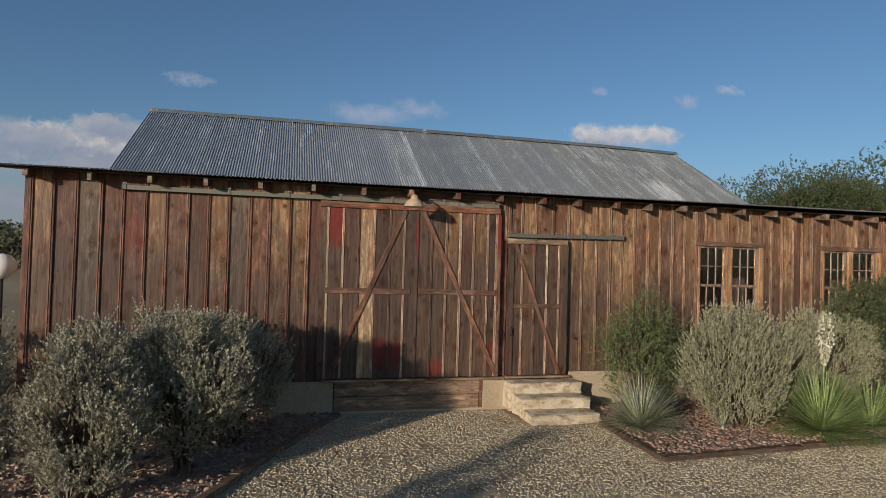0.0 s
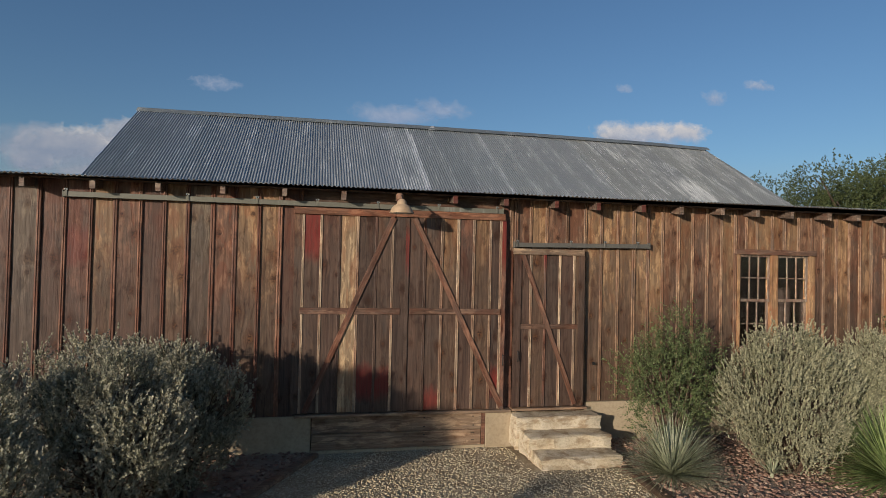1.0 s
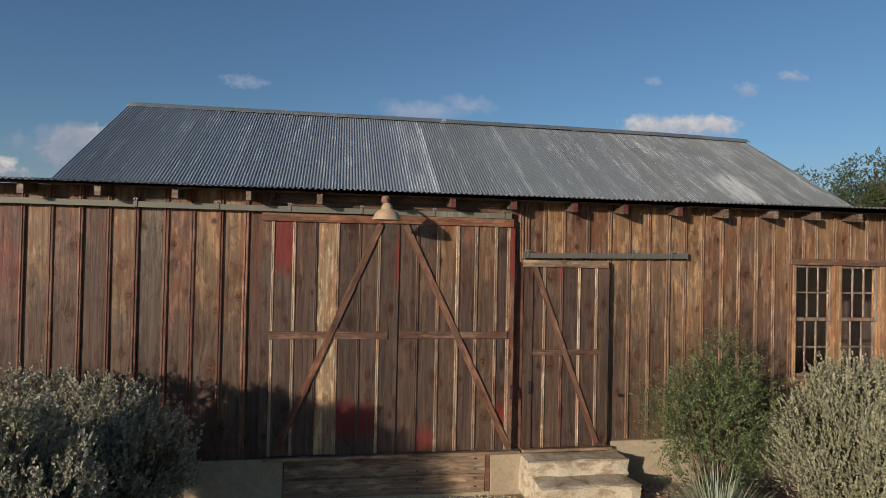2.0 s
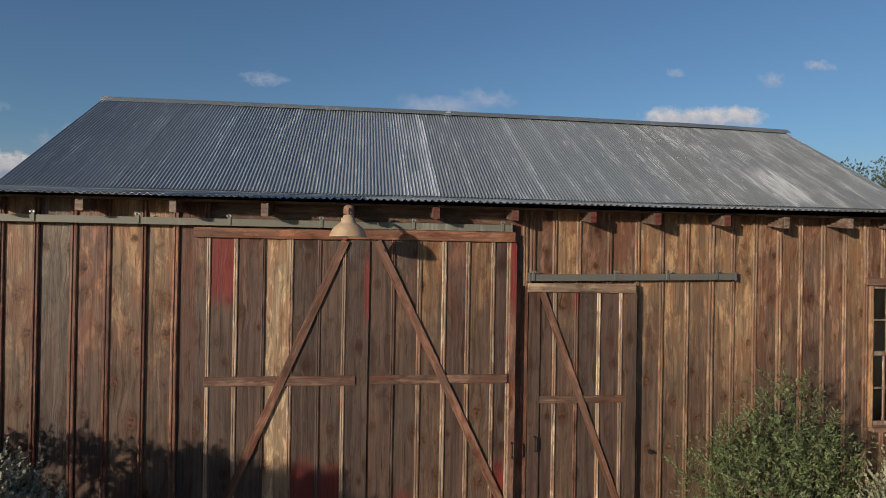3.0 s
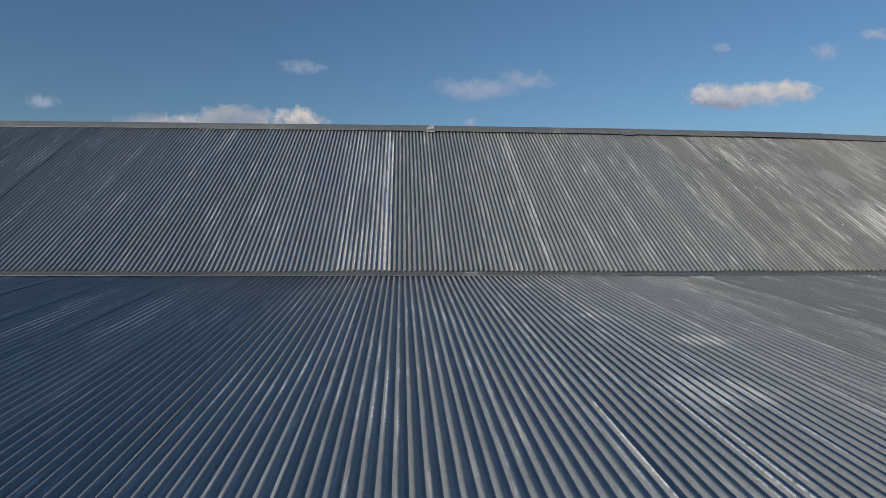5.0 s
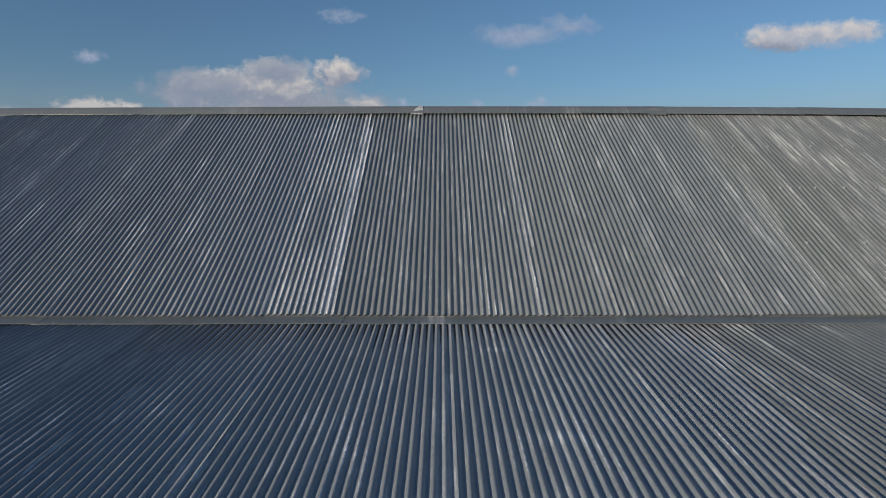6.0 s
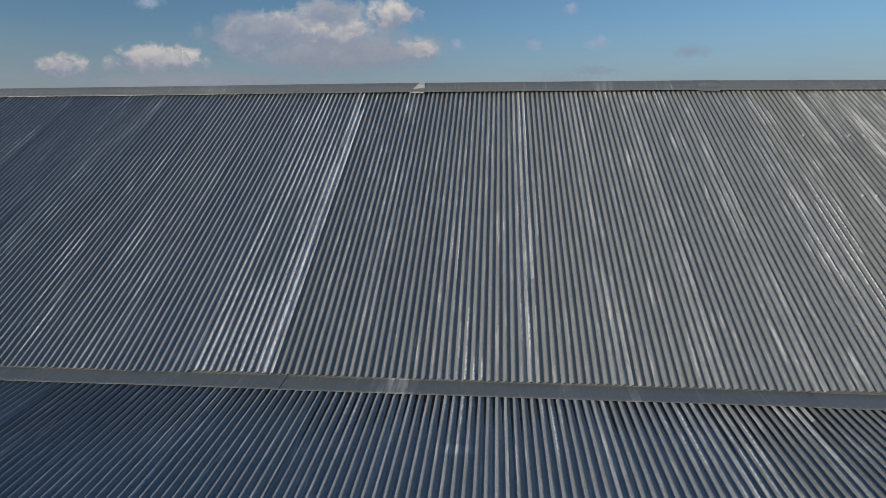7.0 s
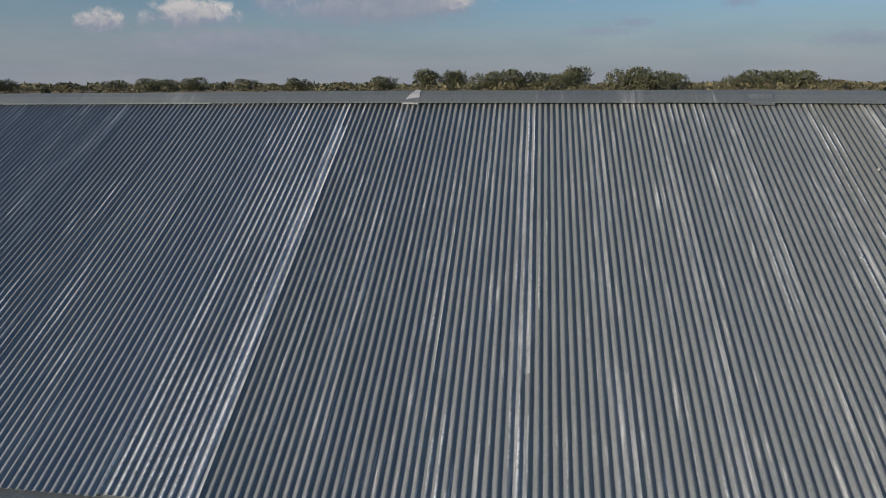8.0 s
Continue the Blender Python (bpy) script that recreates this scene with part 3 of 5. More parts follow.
yard = [(-30, -30), (30, -30), (30, -2.6), (15, -2.75), (9.4, -2.92), (4.86, -3.22), (4.92, -1.3), (4.9, 0.05), (0.62, 0.05)] + LEFT_EDGE[::-1] + [(-30, -9)]
tagged(part("gravel_yard", slab(yard, -0.05, 0.0), gravel_bed), "pale limestone gravel yard before the barn", "gravel", kind="structure")
left_bed = [(-14, -9.0)] + [(-3.4, -8.2)] + LEFT_EDGE[1:] + [(0.62, 0.03), (-14, 0.03)]
tagged(part("planting_bed_1", slab(left_bed, -0.05, 0.02), mulch_soil), "dark soil bed strewn with reddish stones", "bed", kind="structure")
right_bed = [(4.86, -3.22), (9.4, -2.92), (15.0, -2.75), (15.0, 0.03), (4.94, 0.03), (4.92, -1.3)]
tagged(part("planting_bed_2", slab(right_bed, -0.05, 0.045), mulch_soil), "soil bed covered with reddish brown stones", "bed", kind="structure")


# ---------------------------------------------------------------- barn walls
EAVE_Y, EAVE_Z = -0.495, 3.962
FLASH_Y, FLASH_Z = 5.12, 4.50
TOP_Y, TOP_Z = 9.78, 7.16
WALL_X0, WALL_X1 = -4.24, 14.1
BACK_Y = 2 * TOP_Y

front = tagged(new("wall_front"), "weathered board and batten barn wall of brown planks", "wall", kind="structure")
LEFT_SEAMS = [-4.16, -3.86, -3.53, -3.18, -2.86, -2.53, -2.22, -1.89, -1.57, -1.26, -0.92, -0.61, -0.27, 0.03, 0.33]
RIGHT_SEAMS = [4.89, 5.18, 5.48, 5.77, 6.03, 6.30, 6.60, 6.87, 7.15, 7.43, 7.70]
BETWEEN = [9.26, 9.51, 9.78, 10.06, 10.29, 10.54, 10.81]
FAR_SEAMS = [12.39, 12.68, 12.98, 13.27, 13.55, 13.83, 14.10]
OVER_DOOR = [3.62, 3.70, 3.95, 4.22, 4.57, 4.89]
OVER_WINDOW = [7.70, 7.92, 8.13, 8.44, 8.69, 8.98, 9.26]
OVER_WINDOW_2 = [10.81, 11.08, 11.49, 11.72, 12.11, 12.39]
WALL_TOP = 3.93


def boarding(seams, z0, z1, board_mat, batten_mat, special=None, wide=0.062):
    for i, (a, b) in enumerate(zip(seams, seams[1:])):
        mat = (special or {}).get(i, board_mat)
        d = rnd.uniform(-0.004, 0.004)
        part("board", plank(a + 0.003, b - 0.003, d, 0.028, z0 + rnd.uniform(-0.008, 0.004), z1), mat, front)
    for i, s in enumerate(seams):
        w = wide * rnd.uniform(0.8, 1.2) / 2
        if s in (WALL_X0, WALL_X1):
            continue
        part("batten", batten(s - w, s + w, -0.024 + rnd.uniform(-0.004, 0.003), -0.0045, z0 + rnd.uniform(0, 0.015), z1), batten_mat, front)


boarding(LEFT_SEAMS, 0.56, WALL_TOP, wall_wood, batten_wood, {0: wall_gold, 1: wall_brown, 2: wall_grey, 3: wall_brown, 4: wall_red, 5: wall_gold, 6: wall_pink, 7: wall_brown, 8: wall_gold, 9: wall_grey, 10: wall_pink, 11: wall_gold, 12: wall_gold, 13: wall_brown})
boarding(RIGHT_SEAMS, 0.68, WALL_TOP, right_wood, right_batten)
boarding(OVER_WINDOW, 3.16, WALL_TOP, right_wood, right_batten)
boarding(OVER_WINDOW, 0.68, 1.50, right_wood, right_batten)
boarding(BETWEEN, 0.68, WALL_TOP, right_wood, right_batten)
boarding(OVER_WINDOW_2, 3.16, WALL_TOP, right_wood, right_batten)
boarding(OVER_WINDOW_2, 0.68, 1.50, right_wood, right_batten)
boarding(FAR_SEAMS, 0.68, WALL_TOP, right_wood, right_batten)
boarding(OVER_DOOR, 3.10, WALL_TOP, right_wood, right_batten, {0: batten_wood})
part("corner_board", plank(-4.25, -4.165, -0.03, 0.05, 0.4, WALL_TOP), batten_wood, front)

# the shell behind the boards, open at the doors and windows
shell = Geo()
for x0, x1, z0, z1 in ((-4.22, 0.45, 0.0, 3.92), (0.45, 3.4, 3.45, 3.92), (3.4, 3.78, 0.0, 3.92), (3.78, 4.75, 3.0, 3.92), (4.75, 7.74, 0, 3.92),
                       (7.74, 9.30, 0, 1.46), (7.74, 9.30, 3.18, 3.92), (9.30, 10.80, 0, 3.92), (10.80, 12.40, 0, 1.46), (10.80, 12.40, 3.18, 3.92), (12.40, 14.08, 0, 3.92)):
    shell.box(x0, x1, 0.032, 0.13, z0, z1)
part("sheathing", shell, deck_wood, front, "dark inner sheathing")
part("fill_board", plank(3.50, 3.66, 0.0, 0.028, 0.62, WALL_TOP), batten_wood, front)
part("back_board", plank(0.33, 3.50, 0.004, 0.030, 3.45, WALL_TOP, 2), deck_wood, front)

# footing under the boards
foot = tagged(new("foundation"), "tan plastered foundation with old planks under the doors", "foundation", kind="structure")
part("footing", Geo().box(4.94, 14.1, -0.03, 0.13, 0.0, 0.665, 0.008), stucco, foot)
part("footing", Geo().box(3.235, 3.75, -0.06, 0.13, 0.0, 0.555, 0.01), stucco, foot)
part("footing", Geo().box(-4.24, 0.55, -0.02, 0.13, 0.0, 0.56, 0.01), stucco, foot)
part("plank", Geo().box(0.56, 3.165, -0.055, 0.03, 0.30, 0.56, 0.006), sill_wood, foot, "wide nailed plank")
part("plank", Geo().box(0.56, 3.165, -0.050, 0.03, 0.055, 0.294, 0.006), sill_wood, foot, "wide nailed plank")
part("plank", Geo().box(0.55, 3.235, -0.045, 0.1, 0.0, 0.05, 0.006), stucco, foot)
part("post", Geo().box(3.17, 3.23, -0.06, 0.03, 0.055, 0.56, 0.004), brace_wood, foot)
for x in (2.25, 2.26, 3.02, 3.04):
    for z in (0.13, 0.24, 0.36, 0.50):
        part("nail", Geo().tube([(x, -0.050, z), (x, -0.062, z)], 0.008, 6), post_black, foot)
part("sill", Geo().box(0.30, 3.62, -0.15, 0.05, 0.565, 0.605, 0.006), sill_wood, foot, "worn sill board under the doors")
part("sill", Geo().box(3.64, 4.92, -0.14, 0.05, 0.575, 0.615, 0.006), sill_wood, foot, "worn door sill")

# side and back walls close the barn
for name, x0, x1, y0, y1 in (("wall_side_1", -4.22, -4.12, 0.13, BACK_Y), ("wall_side_2", 13.98, 14.08, 0.13, BACK_Y), ("wall_back", -4.22, 14.08, BACK_Y, BACK_Y + 0.1)):
    tagged(part(name, Geo().box(x0, x1, y0, y1, 0, 3.86), wall_wood), "plain weathered plank wall", "wall", kind="structure")
for name, x in (("gable_1", -4.2), ("gable_2", 13.98)):
    g = Geo()
    ring = [(0.13, 3.86), (BACK_Y, 3.86), (2 * TOP_Y - 5.2, 4.40), (TOP_Y, 7.0), (5.2, 4.40)]
    g.v = [(x, y, z) for y, z in ring] + [(x + 0.08, y, z) for y, z in ring]
    g.f = [[4, 3, 2, 1, 0], [5, 6, 7, 8, 9]] + [[i, (i + 1) % 5, (i + 1) % 5 + 5, i + 5] for i in range(5)]
    tagged(part(name, g, wall_wood), "plank gable under the raised roof", "wall", kind="structure")
tagged(part("floor", Geo().box(-4.12, 13.98, 0.13, BACK_Y, 0.3, 0.5), deck_wood), "dark plank floor inside the barn", "floor", kind="structure")


# made-up dark panel that keeps the room behind the panes dim
tagged(part("partition", Geo().box(6.6, 13.9, 2.2, 2.3, 0.5, 4.1), panel_dark), "dark panel added behind the windows to keep them dim", "wall", kind="structure")

# ---------------------------------------------------------------- doors
def big_door():
    d = thing("sliding_barn_door", (1.87, -0.09, 0.61), "pair of weathered plank barn doors with diagonal braces and red paint remnants, closed", "barn door")
    o = Vector(d.location)

    def put(name, g, mat, label=""):
        g.v = [tuple(Vector(p) - o) for p in g.v]
        return part(name, g, mat, d, label)

    left = [0.24, 0.37, 0.63, 0.90, 1.17, 1.45, 1.70, 1.95]
    mats = [door_wood, door_red_top, door_brown, door_pale, door_red_low, door_red_low, door_wood]
    right = [1.955, 2.20, 2.47, 2.73, 2.98, 3.25, 3.42, 3.50]
    mats_r = [door_brown, door_red_foot, door_tan, door_brown, door_tan, door_red_low, door_red_edge]
    for seams, ms in ((left, mats), (right, mats_r)):
        for a, b, m in zip(seams, seams[1:], ms):
            y = -0.090 + rnd.uniform(-0.003, 0.003)
            put("board", plank(a + 0.002, b - 0.002, y, -0.062, 0.615 + rnd.uniform(0, 0.012), 3.66), m)
        for s in seams[1:-1]:
            m = door_batten if s not in (0.90, 1.45, 2.20) else door_brown
            w = 0.022 * rnd.uniform(0.85, 1.15)
            for z0, z1 in ((0.62, 2.08), (2.185, 3.571)):
                put("batten", batten(s - w, s + w, -0.1045, -0.0935, z0, z1, 4, 0.001), m)
    put("stile", plank(1.90, 1.952, -0.110, -0.094, 0.615, 3.562), door_red_faint, "stile with worn red paint")
    put("stile", plank(3.44, 3.502, -0.110, -0.094, 0.615, 3.562), door_red_edge, "stile with worn red paint")
    put("header", Geo().box(0.23, 1.72, -0.130, -0.094, 3.565, 3.665, 0.004), head_wood, "reddish brown header board")
    put("header", Geo().box(1.722, 3.48, -0.128, -0.094, 3.575, 3.680, 0.004), head_wood, "reddish brown header board")
    put("mid_rail", Geo().box(0.34, 1.83, -0.107, -0.094, 2.085, 2.18, 0.004), rail_wood)
    put("mid_rail", Geo().box(1.975, 3.42, -0.107, -0.094, 2.09, 2.18, 0.004), rail_wood)
    g, turn = slanted((1.71, 3.56), (0.44, 0.63), 0.085, -0.1195, -0.1075)
    part("brace", g, brace_wood, d).matrix_local = Matrix.Translation(-o) @ turn
    g, turn = slanted((2.03, 3.56), (3.46, 0.65), 0.085, -0.1195, -0.1075)
    part("brace", g, brace_wood, d).matrix_local = Matrix.Translation(-o) @ turn
    h = put("handle", Geo().tube([(3.47, -0.118, 1.30), (3.47, -0.150, 1.31), (3.47, -0.155, 1.38), (3.47, -0.150, 1.45), (3.47, -0.118, 1.46)], 0.009, 8), post_black, "dark steel pull handle")
    return d


def small_door():
    d = thing("sliding_door", (4.25, -0.09, 0.625), "narrow weathered plank sliding door with a diagonal brace, closed, above stone steps", "door")
    o = Vector(d.location)

    def put(name, g, mat, label=""):
        g.v = [tuple(Vector(p) - o) for p in g.v]
        return part(name, g, mat, d, label)

    seams = [3.65, 3.78, 3.93, 4.17, 4.42, 4.67, 4.84]
    for a, b, m in zip(seams, seams[1:], (door_tan, door_brown, door_tan, door_wood, door_brown, door_tan)):
        put("board", plank(a + 0.002, b - 0.002, -0.088 + rnd.uniform(-0.003, 0.003), -0.062, 0.63, 3.14), m)
    for s, m in ((3.93, door_batten), (4.17, door_red_edge), (4.42, door_batten), (4.67, door_batten)):
        for z0, z1 in ((0.63, 1.86), (1.945, 3.05)):
            put("batten", batten(s - 0.022, s + 0.022, -0.106, -0.092, z0, z1, 4, 0.001), m)
    put("stile", plank(3.645, 3.765, -0.108, -0.092, 0.63, 3.05), door_brown)
    put("stile", plank(4.745, 4.85, -0.108, -0.092, 0.63, 3.05), door_wood)
    put("header", Geo().box(3.625, 4.830, -0.128, -0.092, 3.050, 3.145, 0.004), sill_wood, "grey-brown header board")
    put("mid_rail", Geo().box(3.77, 4.745, -0.104, -0.092, 1.865, 1.94, 0.004), rail_wood)
    g, turn = slanted((3.785, 3.05), (4.70, 0.66), 0.075, -0.1165, -0.1045)
    part("brace", g, brace_wood, d).matrix_local = Matrix.Translation(-o) @ turn
    put("handle", Geo().tube([(3.72, -0.116, 1.36), (3.72, -0.146, 1.37), (3.72, -0.150, 1.44), (3.72, -0.146, 1.51), (3.72, -0.116, 1.52)], 0.008, 8), post_black, "dark iron pull handle")
    return d


big_door()
small_door()


def track(name, x0, x1, z0, z1, y0, mat, hangers, label):
    t = thing(name, ((x0 + x1) / 2, y0, z0), label, "door track")
    o = Vector(t.location)

    def put(nm, g, m, lab=""):
        g.v = [tuple(Vector(p) - o) for p in g.v]
        return part(nm, g, m, t, lab)

    w, f = 0.006, 0.081
    ring = [(0, z0), (0, z1), (f, z1), (f, z0), (f - w, z0), (f - w, z1 - w), (w, z1 - w), (w, z0 + w), (0.028, z0 + w), (0.028, z0)]
    n = len(ring)
    g = Geo()
    g.v = [(x, y0 + y, z) for x in (x0, x1) for y, z in ring]
    g.f = [[i, (i + 1) % n, (i + 1) % n + n, i + n] for i in range(n)] + [list(range(n)), list(range(n, 2 * n))[::-1]]
    put("channel", g, mat, "grey galvanised channel")
    for x in hangers:
        b = put("bracket", Geo().box(x - 0.017, x + 0.017, y0 - 0.010, y0 - 0.001, z0 + 0.005, z1 + 0.045, 0.003), mat)
        g = Geo()
        for dx in (-0.016, 0.016):
            g.tube([(x + dx, y0 - 0.010, z1 + 0.026), (x + dx, y0 - 0.026, z1 + 0.026)], 0.010, 6)
        put("bolt", g, bolt_steel, "bright bolt heads")
    put("bracket", Geo().box(x0, x0 + 0.012, y0 - 0.004, y0 + 0.085, z0 - 0.01, z1 + 0.02, 0.002), mat, "end stop")
    put("bracket", Geo().box(x1 - 0.012, x1, y0 - 0.004, y0 + 0.085, z0 - 0.01, z1 + 0.02, 0.002), mat, "end stop")
    return t


track("door_track", -2.87, 3.45, 3.685, 3.755, -0.105, track_zinc, (-2.82, -1.25, -0.30, 0.56, 1.46, 2.40, 3.34), "long galvanised sliding track over the barn doors")
short_rail = track("door_rail", 3.64, 6.02, 3.185, 3.255, -0.10, rail_zinc, (3.69, 4.60, 5.20, 5.78), "short galvanised sliding rail over the small door")
short_rail.rotation_euler.y = -0.016


# ---------------------------------------------------------------- windows
def window(name, x0, label):
    w = tagged(new(name), label, "window", kind="structure")
    x1 = x0 + 1.64
    part("head", Geo().box(x0, x1, -0.055, 0.12, 3.155, 3.245, 0.005), rail_wood, w, "grey-brown head board")
    part("sill", Geo().box(x0 + 0.08, x1 - 0.02, -0.075, 0.12, 1.455, 1.505, 0.006), sill_wood, w)
    for a, b in ((x0 + 0.055, x0 + 0.105), (x0 + 0.735, x0 + 0.865), (x1 - 0.125, x1 - 0.01)):
        part("jamb", Geo().box(a, b, -0.035, 0.12, 1.505, 3.155, 0.004), frame_wood, w, "warm tan timber post")
    for a, b in ((x0 + 0.105, x0 + 0.735), (x0 + 0.865, x1 - 0.125)):
        for z0, z1, y in ((2.33, 3.155, 0.010), (1.505, 2.37, 0.045)):
            s = part("sash", Geo().box(a, a + 0.04, y, y + 0.032, z0, z1, 0.003).box(b - 0.04, b, y, y + 0.032, z0, z1, 0.003)
                     .box(a + 0.04, b - 0.04, y, y + 0.032, z1 - 0.04, z1, 0.003).box(a + 0.04, b - 0.04, y, y + 0.032, z0, z0 + 0.05, 0.003), sash_wood, w, "pale brown painted sash")
            ca, cb, za, zb = a + 0.04, b - 0.04, z0 + 0.05, z1 - 0.04
            for k in (1, 2):
                x = ca + (cb - ca) * k / 3
                part("glazing_bar", Geo().box(x - 0.011, x + 0.011, y + 0.003, y + 0.028, za, zb, 0.003), sash_wood, s)
            zm = (za + zb) / 2
            part("glazing_bar", Geo().box(ca, cb, y + 0.001, y + 0.029, zm - 0.011, zm + 0.011, 0.003), sash_wood, s)
            for k in range(3):
                for zl, zh in ((za, zm), (zm, zb)):
                    p = part("pane", Geo().box(ca + (cb - ca) * k / 3 + 0.006, ca + (cb - ca) * (k + 1) / 3 - 0.006, y + 0.014, y + 0.018, zl + 0.006, zh - 0.006), glass, s)
                    p.visible_shadow = False


window("window_1", 7.685, "pair of old six-pane sash windows in tan timber")
window("window_2", 10.76, "pair of old six-pane sash windows half behind a shrub")


# ---------------------------------------------------------------- roofs
PITCH = 0.0677
WAVES = 11


def lift(x, amp=0.0105):
    return amp * math.cos(2 * math.pi * x / PITCH)


def ridge_drop(x):
    """Lowers the ridge towards its far end to fit the camera's view."""
    return 0.07 * (max(x - 7.5, 0.0) / 6.5) ** 2


def sheet(parent, x0, a, b, waves=WAVES, over=1, seed=0, steps=8, rows=5):
    """One corrugated sheet from the low edge a to the high edge b, both (y, z), lapped over its neighbour."""
    r = random.Random(seed)
    run = Vector((0, b[0] - a[0], b[1] - a[1]))
    nor = Vector((0, -run.z, run.y)).normalized()
    tip = [r.uniform(0.0, 0.004), r.uniform(0.0, 0.004)]
    slip = r.uniform(-0.012, 0.012)
    cols = (waves + over) * steps + 1
    steep = abs(run.z / run.y) > 0.3
    g = Geo()
    for side in (0.0, -0.003):
        for j in range(rows + 1):
            p = Vector((0, a[0], a[1])) + run * (j / rows)
            if j == 0:
                p += run.normalized() * slip
            sag = r.uniform(-0.0025, 0.0025)
            for i in range(cols):
                x = x0 + i * PITCH / steps
                up = lift(x - x0) + side + sag + 0.0018 * i / cols + (tip[0] * (1 - i / cols) + tip[1] * i / cols) * (1 - j / rows)
                q = p + nor * up
                # ridge and eave heights change along x to fit the camera's view
                view_shift = -ridge_drop(x) * j / rows if steep else 0.0040 * (x - 4.0) * (1 - j / rows)
                g.v.append((x - x0, q.y, q.z + view_shift))
    n = (rows + 1) * cols
    for j in range(rows):
        for i in range(cols - 1):
            k = j * cols + i
            g.f.append([k, k + 1, k + cols + 1, k + cols])
            g.f.append([n + k + cols, n + k + cols + 1, n + k + 1, n + k])
    m = len(g.v)
    g.v += g.v[:cols] + g.v[n:n + cols]
    for i in range(cols - 1):
        g.f.append([m + i + 1, m + i, m + cols + i, m + cols + i + 1])
    c = x0 + 0.37
    mat = zinc_low if c < 6.4 and not steep else zinc_left if c < 2.4 else zinc_bright if steep and c < 3.2 else zinc_chalk if c > (8.3 if steep else 6.4) else zinc_joint if steep and (c < 4.0 or 5.0 < c < 5.5) else zinc_mid
    ob = part("roof_sheet", g, mat, parent, smooth=True)
    ob.location.x = x0
    return ob


def roof_side(name, label, a, b, x0, x1):
    r = tagged(new(name), label, "roof", kind="structure")
    x, k = x0, 0
    while x < x1 - 0.05:
        waves = 6 if k == 0 else min(WAVES, math.ceil((x1 - x) / PITCH))
        sheet(r, x, a, b, waves, 1 if x + waves * PITCH < x1 - 0.05 else 0, hash_of(name) + k)
        x += waves * PITCH
        k += 1
    return r


def hash_of(name):
    return sum(ord(c) * 31 for c in name)


upper = roof_side("roof_upper", "steep corrugated galvanised roof, streaked and dulled", (5.30, FLASH_Z + 0.035), (TOP_Y, TOP_Z), -4.557, 13.9)
lower = roof_side("roof_lower", "low-pitched corrugated galvanised lean-to roof", (EAVE_Y, EAVE_Z), (FLASH_Y + 0.12, FLASH_Z - 0.015), -4.83, 14.2)
roof_side("roof_back_upper", "corrugated galvanised back slope of the roof", (2 * TOP_Y - 5.3, FLASH_Z + 0.035), (TOP_Y, TOP_Z), -4.557, 13.9)
roof_side("roof_back_lower", "low corrugated galvanised back roof", (2 * TOP_Y - EAVE_Y, EAVE_Z), (2 * TOP_Y - FLASH_Y - 0.12, FLASH_Z - 0.015), -4.83, 14.2)


def roof_nails():
    """Pale washered nails along two purlins of the steep roof."""
    g = Geo()
    for y, xs in ((7.53, (8.42, 8.70, 9.17, 9.31, 9.44, 9.65, 10.05, 10.5, 11.1)), (8.61, (9.0, 9.54, 9.71, 10.2, 10.7)), (6.4, (8.9, 9.6, 10.4))):
        z = FLASH_Z + 0.035 + (TOP_Z - FLASH_Z - 0.035) * (y - 5.30) / (TOP_Y - 5.30)
        for x in xs:
            g.tube([(x, y - 0.001, z + 0.004), (x, y - 0.010, z + 0.021), (x, y - 0.012, z + 0.024)], [0.014, 0.014, 0.006], 7)
    part("nail", g, patch_zinc, upper, "pale nail heads with washers", kind="stuff")


roof_nails()


def strip(ring, x0, x1, sink=0.0):
    """A folded metal strip along x with the section ring of (y, z) points, 2 mm thick."""
    g = Geo()
    n = len(ring)
    for x in (x0, x1):
        d = sink * max(4.0 - x, 0) + (ridge_drop(x) if sink else 0.0)
        g.v += [(x, y, z - d) for y, z in ring] + [(x, y, z - d - 0.003) for y, z in ring]
    m = 2 * n
    for i in range(n - 1):
        g.f += [[i, m + i, m + i + 1, i + 1], [n + i + 1, m + n + i + 1, m + n + i, n + i]]
        for o in (0, m):
            g.f.append([o + i, o + i + 1, o + n + i + 1, o + n + i] if o == 0 else [o + n + i, o + n + i + 1, o + i + 1, o + i])
    g.f += [[0, n, m + n, m], [n - 1, m + n - 1, m + 2 * n - 1, 2 * n - 1]]
    return g


def flashing():
    f = tagged(new("roof_flashing"), "flat grey zinc flashing between the two roof slopes", "flashing", kind="structure")
    xs = [-4.6, -2.05, 0.35, 2.05, 3.43, 6.32, 7.65, 10.1, 12.2, 14.0]
    k = 0
    for a, b in zip(xs, xs[1:]):
        e = 0.003 * (k % 2)
        part("flashing_strip", strip([(5.10, 4.487 + e), (5.115, 4.492 + e), (5.215, 4.503 + e), (5.31, 4.513 + e), (5.42, 4.568 + e)], a, b + 0.05), cap_zinc, f)
        k += 1
    g = Geo()
    for i in range(180):
        x = -4.4 + i * 0.1015
        g.box(x - 0.004, x + 0.004, 5.122, 5.130, 4.493, 4.4975)
    part("nail", g, cap_zinc, f, "row of nail heads", kind="stuff")


